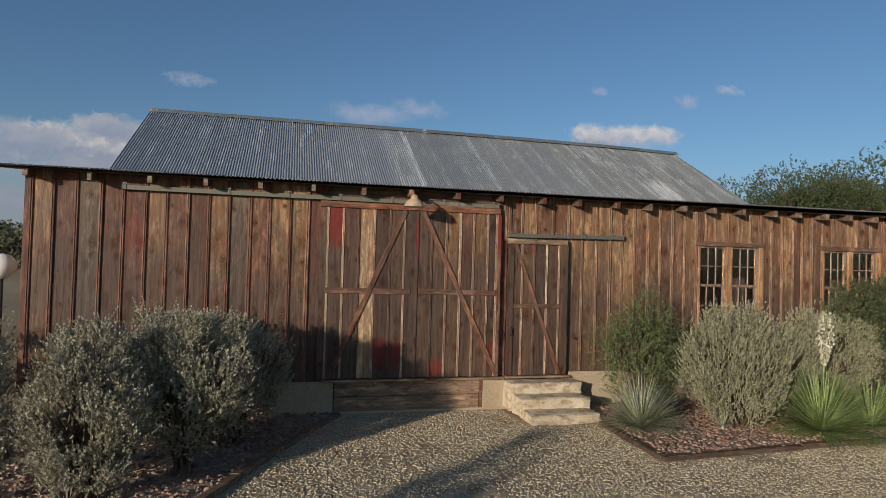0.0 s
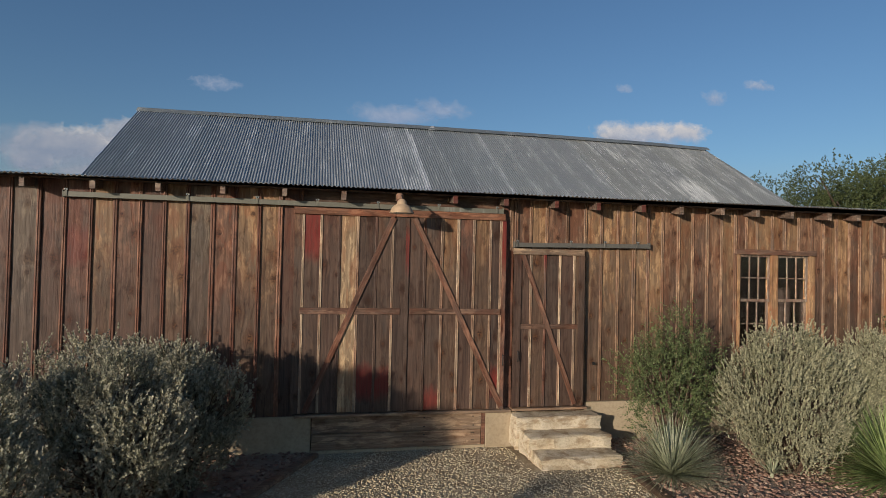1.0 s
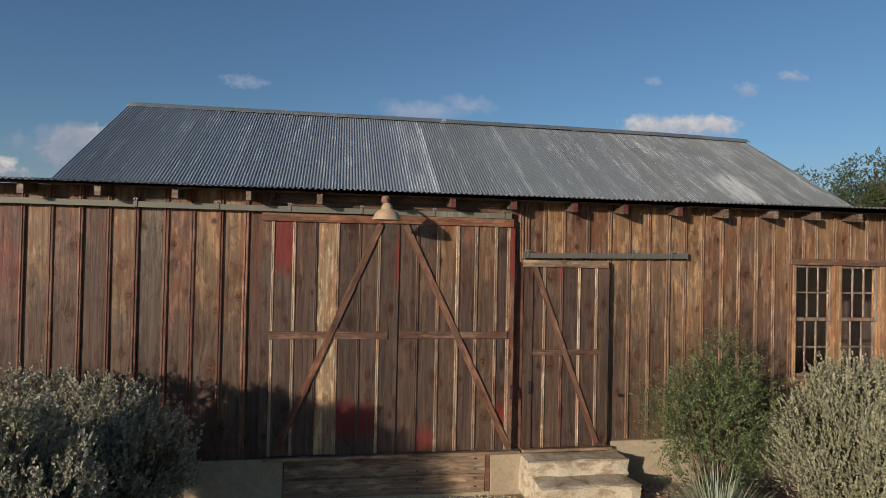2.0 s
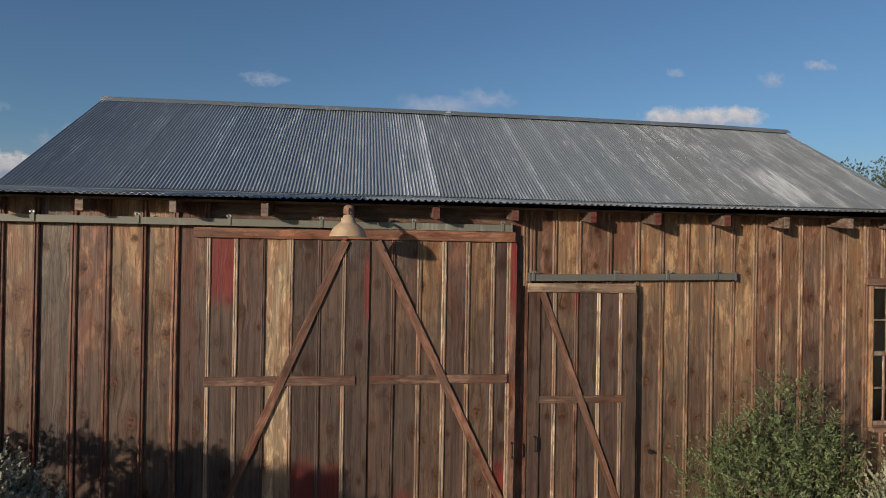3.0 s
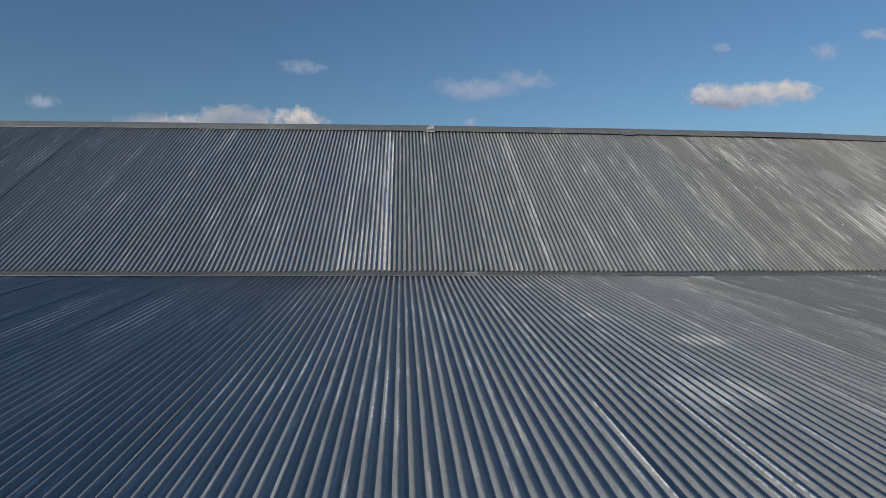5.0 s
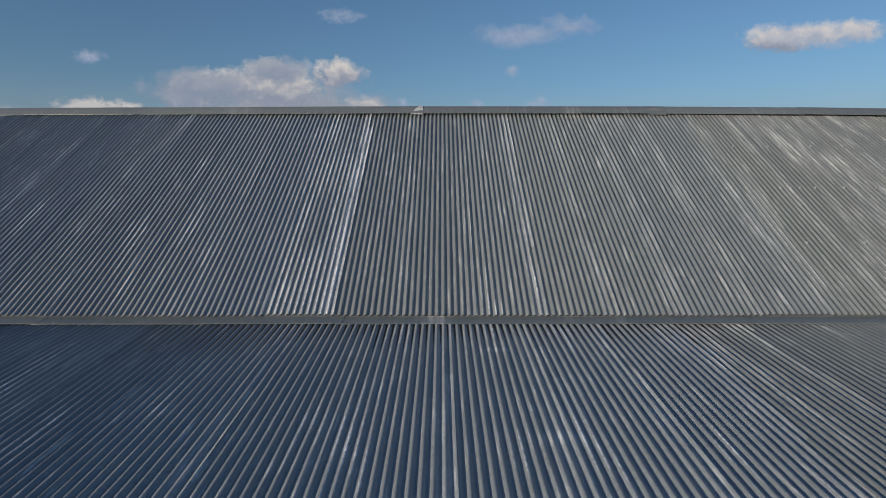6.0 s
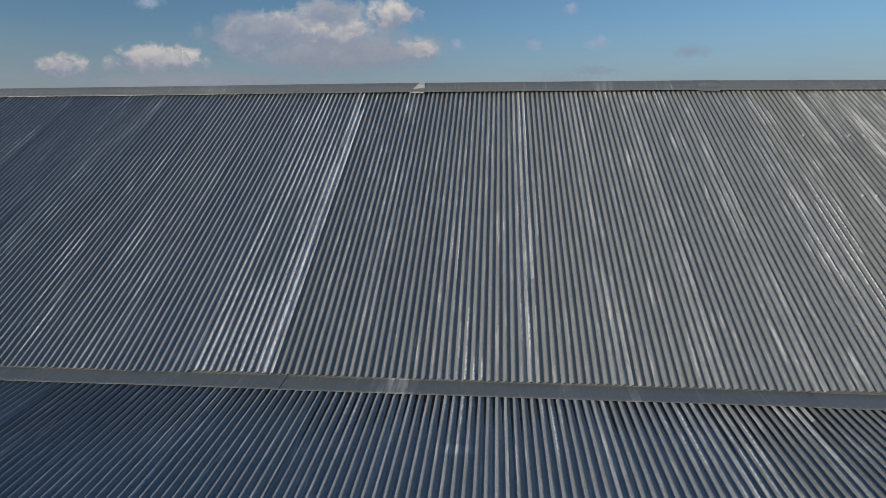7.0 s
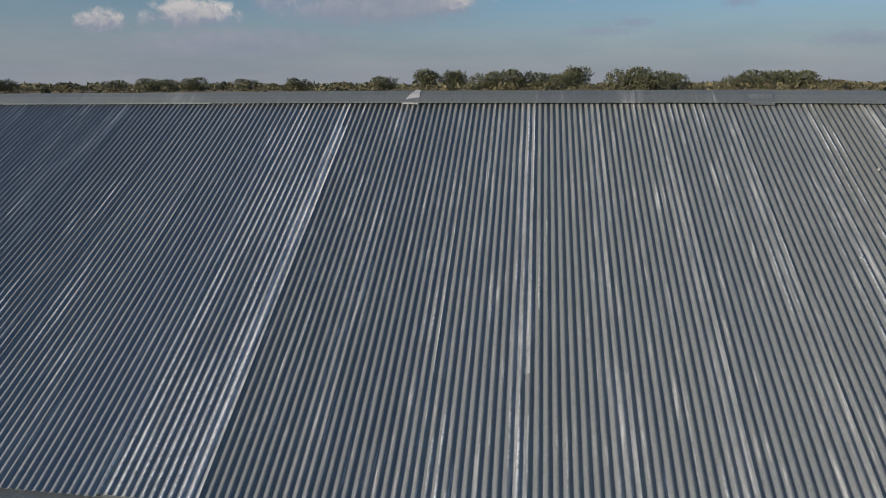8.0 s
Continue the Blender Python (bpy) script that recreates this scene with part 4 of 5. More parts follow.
def ridge():
    f = tagged(new("roof_ridge_cap"), "folded zinc ridge cap with overlapping joints", "ridge cap", kind="structure")
    xs = [-4.6, -2.6, -0.55, 1.35, 4.10, 7.10, 8.25, 10.6, 12.4, 13.98]
    for k, (a, b) in enumerate(zip(xs, xs[1:])):
        e = 0.004 * (k % 2) + rnd.uniform(0, 0.004)
        part("cap_strip", strip([(9.60, 7.108 + e), (9.615, 7.124 + e), (9.70, 7.195 + e), (TOP_Y, 7.246 + e), (9.86, 7.195 + e), (9.96, 7.095 + e)], a, b + 0.06, 0.0045), cap_zinc, f)
    g = strip([(9.585, 7.092), (9.62, 7.124), (9.70, 7.207), (TOP_Y, 7.259)], 3.96, 4.17)
    for i, (x, y, z) in enumerate(g.v):
        if x < 4.05:
            g.v[i] = (x + 0.16 * (y - 9.585) / 0.2, y, z + 0.006)
    part("patch", g, patch_zinc, f, "small bright bent patch")
    g = strip([(9.585, 7.088), (9.62, 7.122), (9.69, 7.203)], 8.02, 8.30)
    part("patch", g, cap_zinc, f, "bent bright lap")
    g = Geo()
    for i in range(91):
        x = -4.4 + i * 0.203
        g.tube([(x, 9.612, 7.113), (x, 9.607, 7.124)], 0.0045, 5)
    part("nail", g, cap_zinc, f, "row of nail heads", kind="stuff")


flashing()
ridge()

# decking and rafters under the eave
ceil_ob = tagged(part("ceiling", Geo().convex([(-4.6, -0.24, 3.909), (14.15, -0.24, 3.909), (14.15, 5.3, 4.463), (-4.6, 5.3, 4.463), (-4.6, -0.24, 3.934), (14.15, -0.24, 3.934), (14.15, 5.3, 4.488), (-4.6, 5.3, 4.488)],
                 [[0, 1, 2, 3], [4, 5, 6, 7], [0, 1, 5, 4], [1, 2, 6, 5], [2, 3, 7, 6], [3, 0, 4, 7]]), deck_wood), "dark plank decking under the low roof", "ceiling", kind="structure")
g = Geo()
for s in (1, -1):
    ys = [TOP_Y + s * (5.35 - TOP_Y), TOP_Y]
    g.convex([(x, y, z + d) for x in (-4.45, 13.85) for y, z in zip(ys, (4.50, 7.03)) for d in (-0.03, -0.005)],
             [[0, 1, 3, 2], [4, 6, 7, 5], [0, 4, 5, 1], [2, 3, 7, 6], [0, 2, 6, 4], [1, 5, 7, 3]])
tagged(part("ceiling_upper", g, deck_wood), "dark plank decking under the steep roof", "ceiling", kind="structure")

RAFTERS = [-4.18, -3.31, -2.46, -1.63, -0.79, 0.06, 0.90, 1.72, 2.57, 3.39, 4.22, 4.92, 5.73, 6.43, 7.17, 7.85, 8.54, 9.27, 9.92, 10.58, 11.21, 11.86, 12.5, 13.2, 13.9]
for k, x in enumerate(RAFTERS):
    tail = Geo()
    w, drop, cut = 0.031 * rnd.uniform(0.9, 1.15), 0.118 * rnd.uniform(0.92, 1.08), rnd.uniform(-0.03, 0.03)
    x += 0.035
    y0 = -0.325 + cut
    pts = [(x + s * w, y, z) for s in (-1, 1) for y, z in ((y0, 3.904), (y0 + 0.012, 3.904 - drop), (0.03, 3.944 - drop), (0.03, 3.944))]
    tail.convex(pts, [[0, 1, 2, 3], [4, 5, 6, 7], [0, 1, 5, 4], [1, 2, 6, 5], [2, 3, 7, 6], [3, 0, 4, 7]])
    r = tagged(part("rafter", tail, rafter_wood), "sawn rafter tail under the eave, some with red paint", "rafter", "rafter tails under the eave", kind="structure")
    part("painted_end", Geo().box(x - w - 0.002, x + w + 0.002, y0 - 0.012, y0 - 0.001, 3.902 - drop, 3.902, 0.002), rafter_red if 1.0 < x < 6.0 else rafter_pale, r, "rafter end with old paint")

hook = thing("wall_hook", (5.07, -0.03, 1.29), "small dark iron knob screwed to the wall boards", "hook")
part("plate", Geo().tube([(0, 0.03, 0), (0, -0.004, 0)], 0.024, 10), post_black, hook)
part("knob", Geo().tube([(0, -0.004, 0), (0, -0.02, 0), (0, -0.035, 0)], [0.010, 0.012, 0.018], 10), post_black, hook)

# ---------------------------------------------------------------- stone steps
def rough_block(x0, x1, y0, y1, z0, z1, seed, amp=0.022):
    """A hewn limestone block: a gridded box with a knocked-about surface and softened edges."""
    bm = bmesh.new()
    bmesh.ops.create_cube(bm, size=1.0)
    bmesh.ops.subdivide_edges(bm, edges=bm.edges[:], cuts=9, use_grid_fill=True)
    sx, sy, sz = x1 - x0, y1 - y0, z1 - z0
    for v in bm.verts:
        edge = sum(abs(abs(c) - 0.5) < 1e-4 for c in v.co)
        p = Vector((x0 + (v.co.x + 0.5) * sx, y0 + (v.co.y + 0.5) * sy, z0 + (v.co.z + 0.5) * sz))
        c = Vector((x0 + sx / 2, y0 + sy / 2, z0 + sz / 2))
        if edge >= 2:
            inward = Vector([-math.copysign(1, a) if abs(abs(a) - 0.5) < 1e-4 else 0 for a in v.co])
            p += inward * rnd.uniform(0.004, 0.020)
        d = noise.noise_vector(p * 5 + Vector((seed, 0, 0))) * amp + noise.noise_vector(p * 17 + Vector((0, seed, 0))) * amp * 0.5
        if abs(v.co.z - 0.5) < 1e-4:
            d.z *= 0.4
        if abs(v.co.z + 0.5) < 1e-4:
            d.z = 0
        v.co = p + d
    g = Geo()
    bm.verts.index_update()
    g.v = [tuple(v.co) for v in bm.verts]
    g.f = [[v.index for v in f.verts] for f in bm.faces]
    bm.free()
    return g


steps = thing("stone_steps", (4.28, -0.62, 0.0), "three rough-hewn cream limestone steps up to the small door", "steps")


def on(ob, g):
    o = Vector(ob.location)
    g.v = [tuple(Vector(p) - o) for p in g.v]
    return g


part("step", on(steps, rough_block(3.72, 4.98, -1.25, -0.70, 0.0, 0.175, 3, 0.028)), limestone, steps)
part("step", on(steps, rough_block(3.67, 5.00, -0.83, -0.30, 0.02, 0.355, 5, 0.028)), limestone, steps)
part("step", on(steps, rough_block(3.62, 5.03, -0.42, -0.032, 0.04, 0.545, 8, 0.028)), limestone, steps)


# ---------------------------------------------------------------- barn lamp
def barn_lamp():
    l = thing("barn_lamp", (1.742, -0.40, 3.86), "rusty tan gooseneck barn lamp with a bell shade under the eave", "lamp")
    part("mount", Geo().lathe([(0.0, -0.05), (0.035, -0.05), (0.052, -0.035), (0.055, 0.0), (0.05, 0.035), (0.03, 0.05), (0.0, 0.052)], 16, (0, -0.03, -0.01)), lamp_rust, l, smooth=True)
    part("arm", Geo().tube([(0, 0.03, 0.0), (0, -0.08, -0.005), (0, -0.15, -0.02), (0, -0.22, -0.05), (0, -0.26, -0.085)], 0.014, 10), lamp_rust, l, smooth=True)
    c = (0, -0.27, -0.275)
    outer = [(0.0, 0.205), (0.030, 0.204), (0.048, 0.196), (0.052, 0.178), (0.064, 0.172), (0.068, 0.140), (0.078, 0.126), (0.104, 0.112), (0.132, 0.088), (0.153, 0.055), (0.168, 0.020), (0.176, 0.004), (0.176, 0.0)]
    inner = [(0.171, 0.0), (0.163, 0.020), (0.148, 0.052), (0.127, 0.084), (0.098, 0.106), (0.0, 0.114)]
    s = part("shade", Geo().lathe(outer, 36, c), lamp_enamel, l, "tan enamelled bell shade", smooth=True)
    part("reflector", Geo().lathe([(0.176, 0.0)] + inner, 36, c), lamp_inside, s, "pale inner enamel", smooth=True)
    return l


barn_lamp()


# ---------------------------------------------------------------- plants
def leaves(stems, count, size, wide, seed, tight=0.75):
    """Small leaf blades set round stems, each stem (foot, way, length). Vectorised."""
    r = np.random.default_rng(seed)
    foot, way, length = (np.array(a, float) for a in stems)
    n = len(foot)
    t = r.uniform(0.15, 1.0, (n, count))
    a = r.uniform(0, 2 * np.pi, (n, count))
    ref = np.where(np.abs(way[:, 2:3]) < 0.9, np.array([[0, 0, 1.0]]), np.array([[1.0, 0, 0]]))
    u = np.cross(way, ref)
    u /= np.linalg.norm(u, axis=1, keepdims=True)
    v = np.cross(way, u)
    out = np.cos(a)[..., None] * u[:, None] + np.sin(a)[..., None] * v[:, None]
    base = foot[:, None] + way[:, None] * (length[:, None] * t)[..., None]
    tip = out * tight + way[:, None] * r.uniform(0.3, 1.0, (n, count))[..., None]
    tip /= np.linalg.norm(tip, axis=2, keepdims=True)
    side = np.cross(tip, way[:, None] + 0.3 * r.normal(size=(n, count, 3)))
    side /= np.linalg.norm(side, axis=2, keepdims=True) + 1e-9
    s = size * r.uniform(0.6, 1.3, (n, count))[..., None]
    w = wide * r.uniform(0.7, 1.3, (n, count))[..., None]
    p0, p1, p2, p3 = base, base + tip * s * 0.5 + side * w * 0.5, base + tip * s, base + tip * s * 0.5 - side * w * 0.5
    verts = np.stack([p0, p1, p2, p3], 2).reshape(-1, 3)
    k = np.arange(len(verts)).reshape(-1, 4)
    return verts, k


def from_arrays(name, verts, faces, mat, parent, label="", smooth=False):
    me = bpy.data.meshes.new(name)
    me.vertices.add(len(verts))
    me.vertices.foreach_set("co", np.asarray(verts, np.float32).ravel())
    faces = np.asarray(faces, np.int32)
    me.loops.add(faces.size)
    me.loops.foreach_set("vertex_index", faces.ravel())
    me.polygons.add(len(faces))
    me.polygons.foreach_set("loop_start", np.arange(0, faces.size, faces.shape[1], dtype=np.int32))
    me.update(calc_edges=True)
    me.materials.append(mat)
    ob = new(name, me)
    ob.parent = parent
    if label:
        tagged(ob, label)
    return ob


def lobe_points(lobes, n, r, inner=0.72):
    """Points near the skin of a heap of ellipsoids (centre, radii), with their outward ways."""
    pts, outs = [], []
    vol = np.array([rx * ry + ry * rz + rx * rz for _, (rx, ry, rz) in lobes])
    share = (vol / vol.sum() * n).astype(int) + 1
    for (c, rad), m in zip(lobes, share):
        d = r.normal(size=(m, 3))
        d /= np.linalg.norm(d, axis=1, keepdims=True)
        lump = 1 + 0.13 * np.sin(d[:, 0] * 9 + c[0] * 7) * np.sin(d[:, 1] * 8 + c[1] * 5) + 0.10 * np.sin(d[:, 2] * 11 + c[0] * 3)
        rr = (inner + (1.0 - inner) * r.random(m) ** 0.6) * lump
        pts.append(np.array(c) + d * np.array(rad) * rr[:, None])
        outs.append(d)
    return np.concatenate(pts), np.concatenate(outs)


def limb_set(lobes, foot_spread, seed):
    g = Geo()
    r = random.Random(seed)
    for c, rad in lobes:
        for _ in range(4):
            end = Vector(c) + Vector([r.uniform(-0.55, 0.55) * q for q in rad])
            start = Vector((r.uniform(-1, 1) * foot_spread, r.uniform(-1, 1) * foot_spread, -0.02))
            mid = (start + end) / 2 + Vector((r.uniform(-0.1, 0.1), r.uniform(-0.1, 0.1), 0.08))
            g.tube([start, mid, end], [0.022, 0.015, 0.006], 6)
    return g


def shrub(name, at, lobes, sprigs, mat, label, category="shrub", seed=1, leaf=(0.034, 0.013), per=15, stem=0.20, upright=0.75, group="", tight=0.75, inner=0.5):
    """A loose leafy shrub; lobes are given from its foot."""
    s = thing(name, at, label, category, group)
    r = np.random.default_rng(seed)
    pts, outs = lobe_points(lobes, int(sprigs * 1.5), r, inner)
    keep = pts[:, 2] > 0.03
    pts, outs = pts[keep], outs[keep]
    way = outs * (1 - upright) + np.array([0, 0, upright]) + r.normal(size=pts.shape) * 0.22
    way /= np.linalg.norm(way, axis=1, keepdims=True)
    length = stem * r.uniform(0.5, 1.3, len(pts))
    v, f = leaves((pts, way, length), per, leaf[0], leaf[1], seed, tight)
    from_arrays("foliage", v, f, mat, s)
    part("stem", limb_set(lobes, 0.12, seed), bark, s, "thin woody stems")
    return s


def sage(at, lobes, clumps, mat, label, seed, fingers=8, per=14, stem=0.16, leaf=(0.034, 0.023), upright=0.62, gaps=0.20, spread=0.06, tight=0.36):
    """A sage shrub: clumps of leafy fingers that point up and out from the ends of woody branches, with dark gaps between."""
    s = thing("sage_shrub", at, label, "shrub", "sage shrubs")
    r = np.random.default_rng(seed)
    pts, outs = lobe_points(lobes, clumps, r, 0.80)
    keep = pts[:, 2] > 0.06
    for c, q in lobes:
        keep &= (((pts - np.array(c)) / np.array(q)) ** 2).sum(1) > 0.5
    hole = np.sin(pts[:, 0] * 6.3 + seed) * np.sin(pts[:, 1] * 5.1 + 2 * seed) + np.sin(pts[:, 2] * 7.7 + pts[:, 0] * 4 + seed)
    keep &= hole > np.quantile(hole, gaps)
    pts, outs = pts[keep], outs[keep]
    n = len(pts)
    lead = outs * (1 - upright) + np.array([0, 0, upright])
    foot = np.repeat(pts, fingers, 0) + r.normal(size=(n * fingers, 3)) * spread
    foot[:, 2] = np.maximum(foot[:, 2], 0.03)
    way = np.repeat(lead, fingers, 0) + r.normal(size=foot.shape) * 0.24
    way /= np.linalg.norm(way, axis=1, keepdims=True)
    length = stem * r.uniform(0.55, 1.35, len(foot))
    v, f = leaves((foot, way, length), per, leaf[0], leaf[1], seed, tight)
    from_arrays("foliage", v, f, mat, s)
    g = limb_set(lobes, 0.14, seed)
    rr = random.Random(seed)
    for k in range(0, n, 2):
        p = Vector(pts[k])
        c = min((Vector(a) for a, _ in lobes), key=lambda a: (a - p).length)
        b = c.lerp(Vector((0, 0, 0.1)), 0.35)
        g.tube([b, b.lerp(p, 0.55) + Vector((rr.uniform(-0.05, 0.05), rr.uniform(-0.05, 0.05), -0.03)), p], [0.009, 0.006, 0.003], 5)
    part("stem", g, bark, s, "thin grey woody stems")
    return s


TUFT = {"fingers": 9, "per": 16, "leaf": (0.030, 0.020), "spread": 0.05}
SAGE = "silver-grey sage shrub with upright leafy sprigs"
sage((-2.33, -3.50, 0.02), [((0.06, -0.05, 0.52), (0.42, 0.44, 0.40)), ((-0.14, 0.05, 0.92), (0.40, 0.40, 0.46)), ((0.26, 0.0, 0.76), (0.36, 0.40, 0.44)), ((-0.02, 0.15, 1.36), (0.36, 0.36, 0.36))], 660, sage_leaf, SAGE + " in the dark bed", 11, **TUFT)
sage((-1.42, -2.65, 0.02), [((0.0, -0.1, 0.80), (0.50, 0.50, 0.48)), ((0.32, -0.1, 1.05), (0.40, 0.45, 0.46)), ((-0.30, 0.1, 1.12), (0.42, 0.45, 0.48)), ((-0.10, 0.15, 1.45), (0.40, 0.4, 0.34))], 700, sage_leaf, SAGE + " in the dark bed", 12, **TUFT)
sage((-3.40, -3.45, 0.02), [((0, 0, 0.75), (0.36, 0.42, 0.55)), ((-0.12, 0.05, 1.25), (0.34, 0.40, 0.42))], 300, sage_leaf, "silver-grey sage shrub at the outer end of the bed", 16)
sage((-2.25, -0.95, 0.02), [((0, 0, 0.95), (0.6, 0.45, 0.80)), ((-0.5, 0.05, 1.0), (0.5, 0.42, 0.65)), ((0.5, 0.0, 1.15), (0.5, 0.42, 0.62)), ((0.05, 0, 1.4), (0.45, 0.4, 0.42))], 360, sage_leaf, SAGE + " close to the barn wall", 13)
sage((-1.30, -1.30, 0.02), [((0, 0, 0.8), (0.52, 0.45, 0.7)), ((0.15, 0.0, 1.25), (0.48, 0.42, 0.42))], 511, sage_leaf, SAGE + " close to the barn wall", 19)
sage((-0.95, -1.55, 0.02), [((0, 0, 0.72), (0.54, 0.5, 0.60)), ((0.22, 0.0, 1.02), (0.46, 0.42, 0.42)), ((-0.15, 0.1, 1.18), (0.48, 0.42, 0.34))], 560, sage_leaf, SAGE + " shaded beside the gravel", 14)
sage((-5.15, -1.3, 0.02), [((0, 0, 0.7), (0.6, 0.6, 0.65)), ((0.1, 0.1, 1.1), (0.5, 0.5, 0.45))], 240, sage_leaf, SAGE + " by the barn corner", 15)
# unseen shrub, added only for the shadow it casts across the gravel
sage((-3.15, -8.0, 0.0), [((0, 0, 0.7), (0.42, 0.42, 0.6)), ((0.1, 0.1, 1.25), (0.36, 0.36, 0.5))], 160, sage_leaf, SAGE + " added out of view to shade the gravel", 17)
sage((-5.2, 0.3, 0.02), [((0, 0, 0.9), (0.7, 0.6, 0.8)), ((-0.3, 0.1, 1.5), (0.5, 0.5, 0.5))], 300, sage_leaf, "dim twiggy grey sage shrub round the barn corner", 18)
SPIKE = dict(upright=0.72, stem=0.20, per=16, leaf=(0.030, 0.020), fingers=8, gaps=0.08, spread=0.065, tight=0.22)
sage((7.13, -1.90, 0.05), [((0, 0, 0.75), (0.70, 0.58, 0.72)), ((0.40, 0.05, 1.1), (0.48, 0.5, 0.60)), ((-0.36, 0.05, 0.95), (0.5, 0.5, 0.62)), ((0.06, 0.1, 1.46), (0.52, 0.45, 0.45))], 992, sage_pale, "dense pale sage shrub before the window", 21, **SPIKE)
sage((8.45, -1.30, 0.05), [((0, 0, 0.7), (0.6, 0.5, 0.7)), ((0.35, 0, 0.9), (0.45, 0.45, 0.5))], 465, sage_pale, "pale sage shrub behind the flowering yucca", 22, **SPIKE)
sage((9.55, -1.35, 0.05), [((0, 0, 0.9), (0.65, 0.55, 0.85)), ((-0.2, 0.1, 1.40), (0.4, 0.4, 0.40)), ((0.45, 0, 1.1), (0.5, 0.45, 0.55))], 620, sage_pale, "tall pale sage shrub by the second window", 23, **SPIKE)
shrub("evergreen_shrub", (5.86, -1.02, 0.05), [((0, 0, 1.05), (0.56, 0.48, 0.52)), ((-0.40, 0, 1.10), (0.40, 0.36, 0.40)), ((0.16, 0, 1.72), (0.32, 0.30, 0.36)), ((0.42, 0.05, 1.12), (0.40, 0.36, 0.46)), ((-0.1, 0, 1.42), (0.34, 0.3, 0.34)), ((0, 0, 0.55), (0.5, 0.4, 0.45)), ((-0.55, 0, 1.45), (0.14, 0.14, 0.14))], 900, green_leaf, "loose green shrub with small glossy leaves", seed=31, leaf=(0.044, 0.014), upright=0.5, stem=0.34, per=17, tight=0.8, inner=0.62)
shrub("evergreen_shrub", (10.85, -1.35, 0.05), [((0, 0, 1.5), (0.95, 0.7, 0.95)), ((-0.60, 0, 1.75), (0.6, 0.5, 0.7)), ((0.6, 0, 1.95), (0.7, 0.6, 0.7)), ((0, 0, 0.8), (0.8, 0.6, 0.7))], 2300, green_dark, "large dark green shrub before the second window", seed=32, leaf=(0.045, 0.018), upright=0.4, stem=0.2)


def rosette(name, at, count, length, wide, mat, label, category, seed, droop=0.35, low=0.05):
    """A tuft of long narrow blades that arch outwards from one heart."""
    s = thing(name, at, label, category)
    r = np.random.default_rng(seed)
    verts, faces = [], []
    seg = 5
    for i in range(count):
        az, el = r.uniform(0, 2 * np.pi), math.asin(r.uniform(low, 0.98))
        out = np.array([math.cos(az), math.sin(az), 0])
        L, w = length * r.uniform(0.75, 1.1), wide * r.uniform(0.75, 1.2)
        side = np.array([-math.sin(az), math.cos(az), 0])
        o = len(verts)
        bend = droop * r.uniform(0.3, 1.3) * math.cos(el)
        for k in range(seg + 1):
            t = k / seg
            p = out * (0.03 + L * t * math.cos(el)) + np.array([0, 0, 0.06 + L * t * math.sin(el) - bend * L * t * t])
            p[2] = max(p[2], 0.015)
            ww = w * (1 - t) ** 0.55 * (0.55 + 0.45 * min(1, 4 * t))
            verts += [p - side * ww / 2, p + np.array([0, 0, -0.15 * ww]), p + side * ww / 2]
        for k in range(seg):
            a = o + 3 * k
            faces += [[a, a + 1, a + 4, a + 3], [a + 1, a + 2, a + 5, a + 4]]
    from_arrays("leaf_tuft", np.array(verts), np.array(faces), mat, s)
    part("heart", Geo().lathe([(0.0, 0.0), (0.022, 0.0), (0.028, 0.03), (0.02, 0.06), (0.0, 0.08)], 10), mat, s)
    return s


rosette("sotol", (5.32, -1.90, 0.05), 700, 0.88, 0.020, blade_leaf, "spiky blue-grey sotol with long narrow blades", "sotol", 41, 0.22, 0.10)
rosette("agave", (6.75, -2.05, 0.05), 46, 0.34, 0.026, blade_leaf, "small grey-green spiky agave among the stones", "agave", 42, 0.1, 0.15)
yucca = rosette("yucca", (8.22, -2.55, 0.05), 640, 1.14, 0.030, yucca_leaf, "large green yucca with a spike of cream flowers", "yucca", 43, 0.22, 0.0)
part("flower_stalk", Geo().tube([(0, 0, 0.1), (0.02, 0, 0.8), (0.03, -0.01, 1.4), (0.05, -0.02, 1.96)], [0.02, 0.018, 0.014, 0.006], 8), yucca_leaf, yucca, smooth=True)
bells = Geo()
rb = random.Random(5)
for i in range(190):
    h = rb.uniform(0, 1)
    rad = 0.135 * math.sin(math.pi * (0.12 + 0.85 * (1 - h))) * rb.uniform(0.5, 1.0)
    az = rb.uniform(0, 6.283)
    c = Vector((rad * math.cos(az) + 0.025 + 0.02 * h, rad * math.sin(az) - 0.015, 1.12 + 0.86 * h))
    s = rb.uniform(0.018, 0.03)
    m = Matrix.Translation(c) @ Euler((rb.uniform(-0.7, 0.7), rb.uniform(-0.7, 0.7), az)).to_matrix().to_4x4() @ Matrix.Scale(s, 4)
    o = len(bells.v)
    bells.v += [tuple(m @ Vector(p)) for p in ((0, 0, 1), (0.75, 0, 0.1), (0, 0.75, 0.1), (-0.75, 0, 0.1), (0, -0.75, 0.1), (0.5, 0.5, -0.9), (-0.5, 0.5, -0.9), (-0.5, -0.5, -0.9), (0.5, -0.5, -0.9))]
    bells.f += [[o + a for a in f] for f in ([0, 1, 2], [0, 2, 3], [0, 3, 4], [0, 4, 1], [1, 5, 2], [2, 6, 3], [3, 7, 4], [4, 8, 1])]
part("flower_spike", bells, petal, yucca, "dense spike of cream bell flowers")
rosette("yucca", (9.35, -2.45, 0.05), 380, 0.95, 0.024, yucca_leaf, "large green yucca without flowers at the bed's edge", "yucca", 44, 0.25, 0.0)


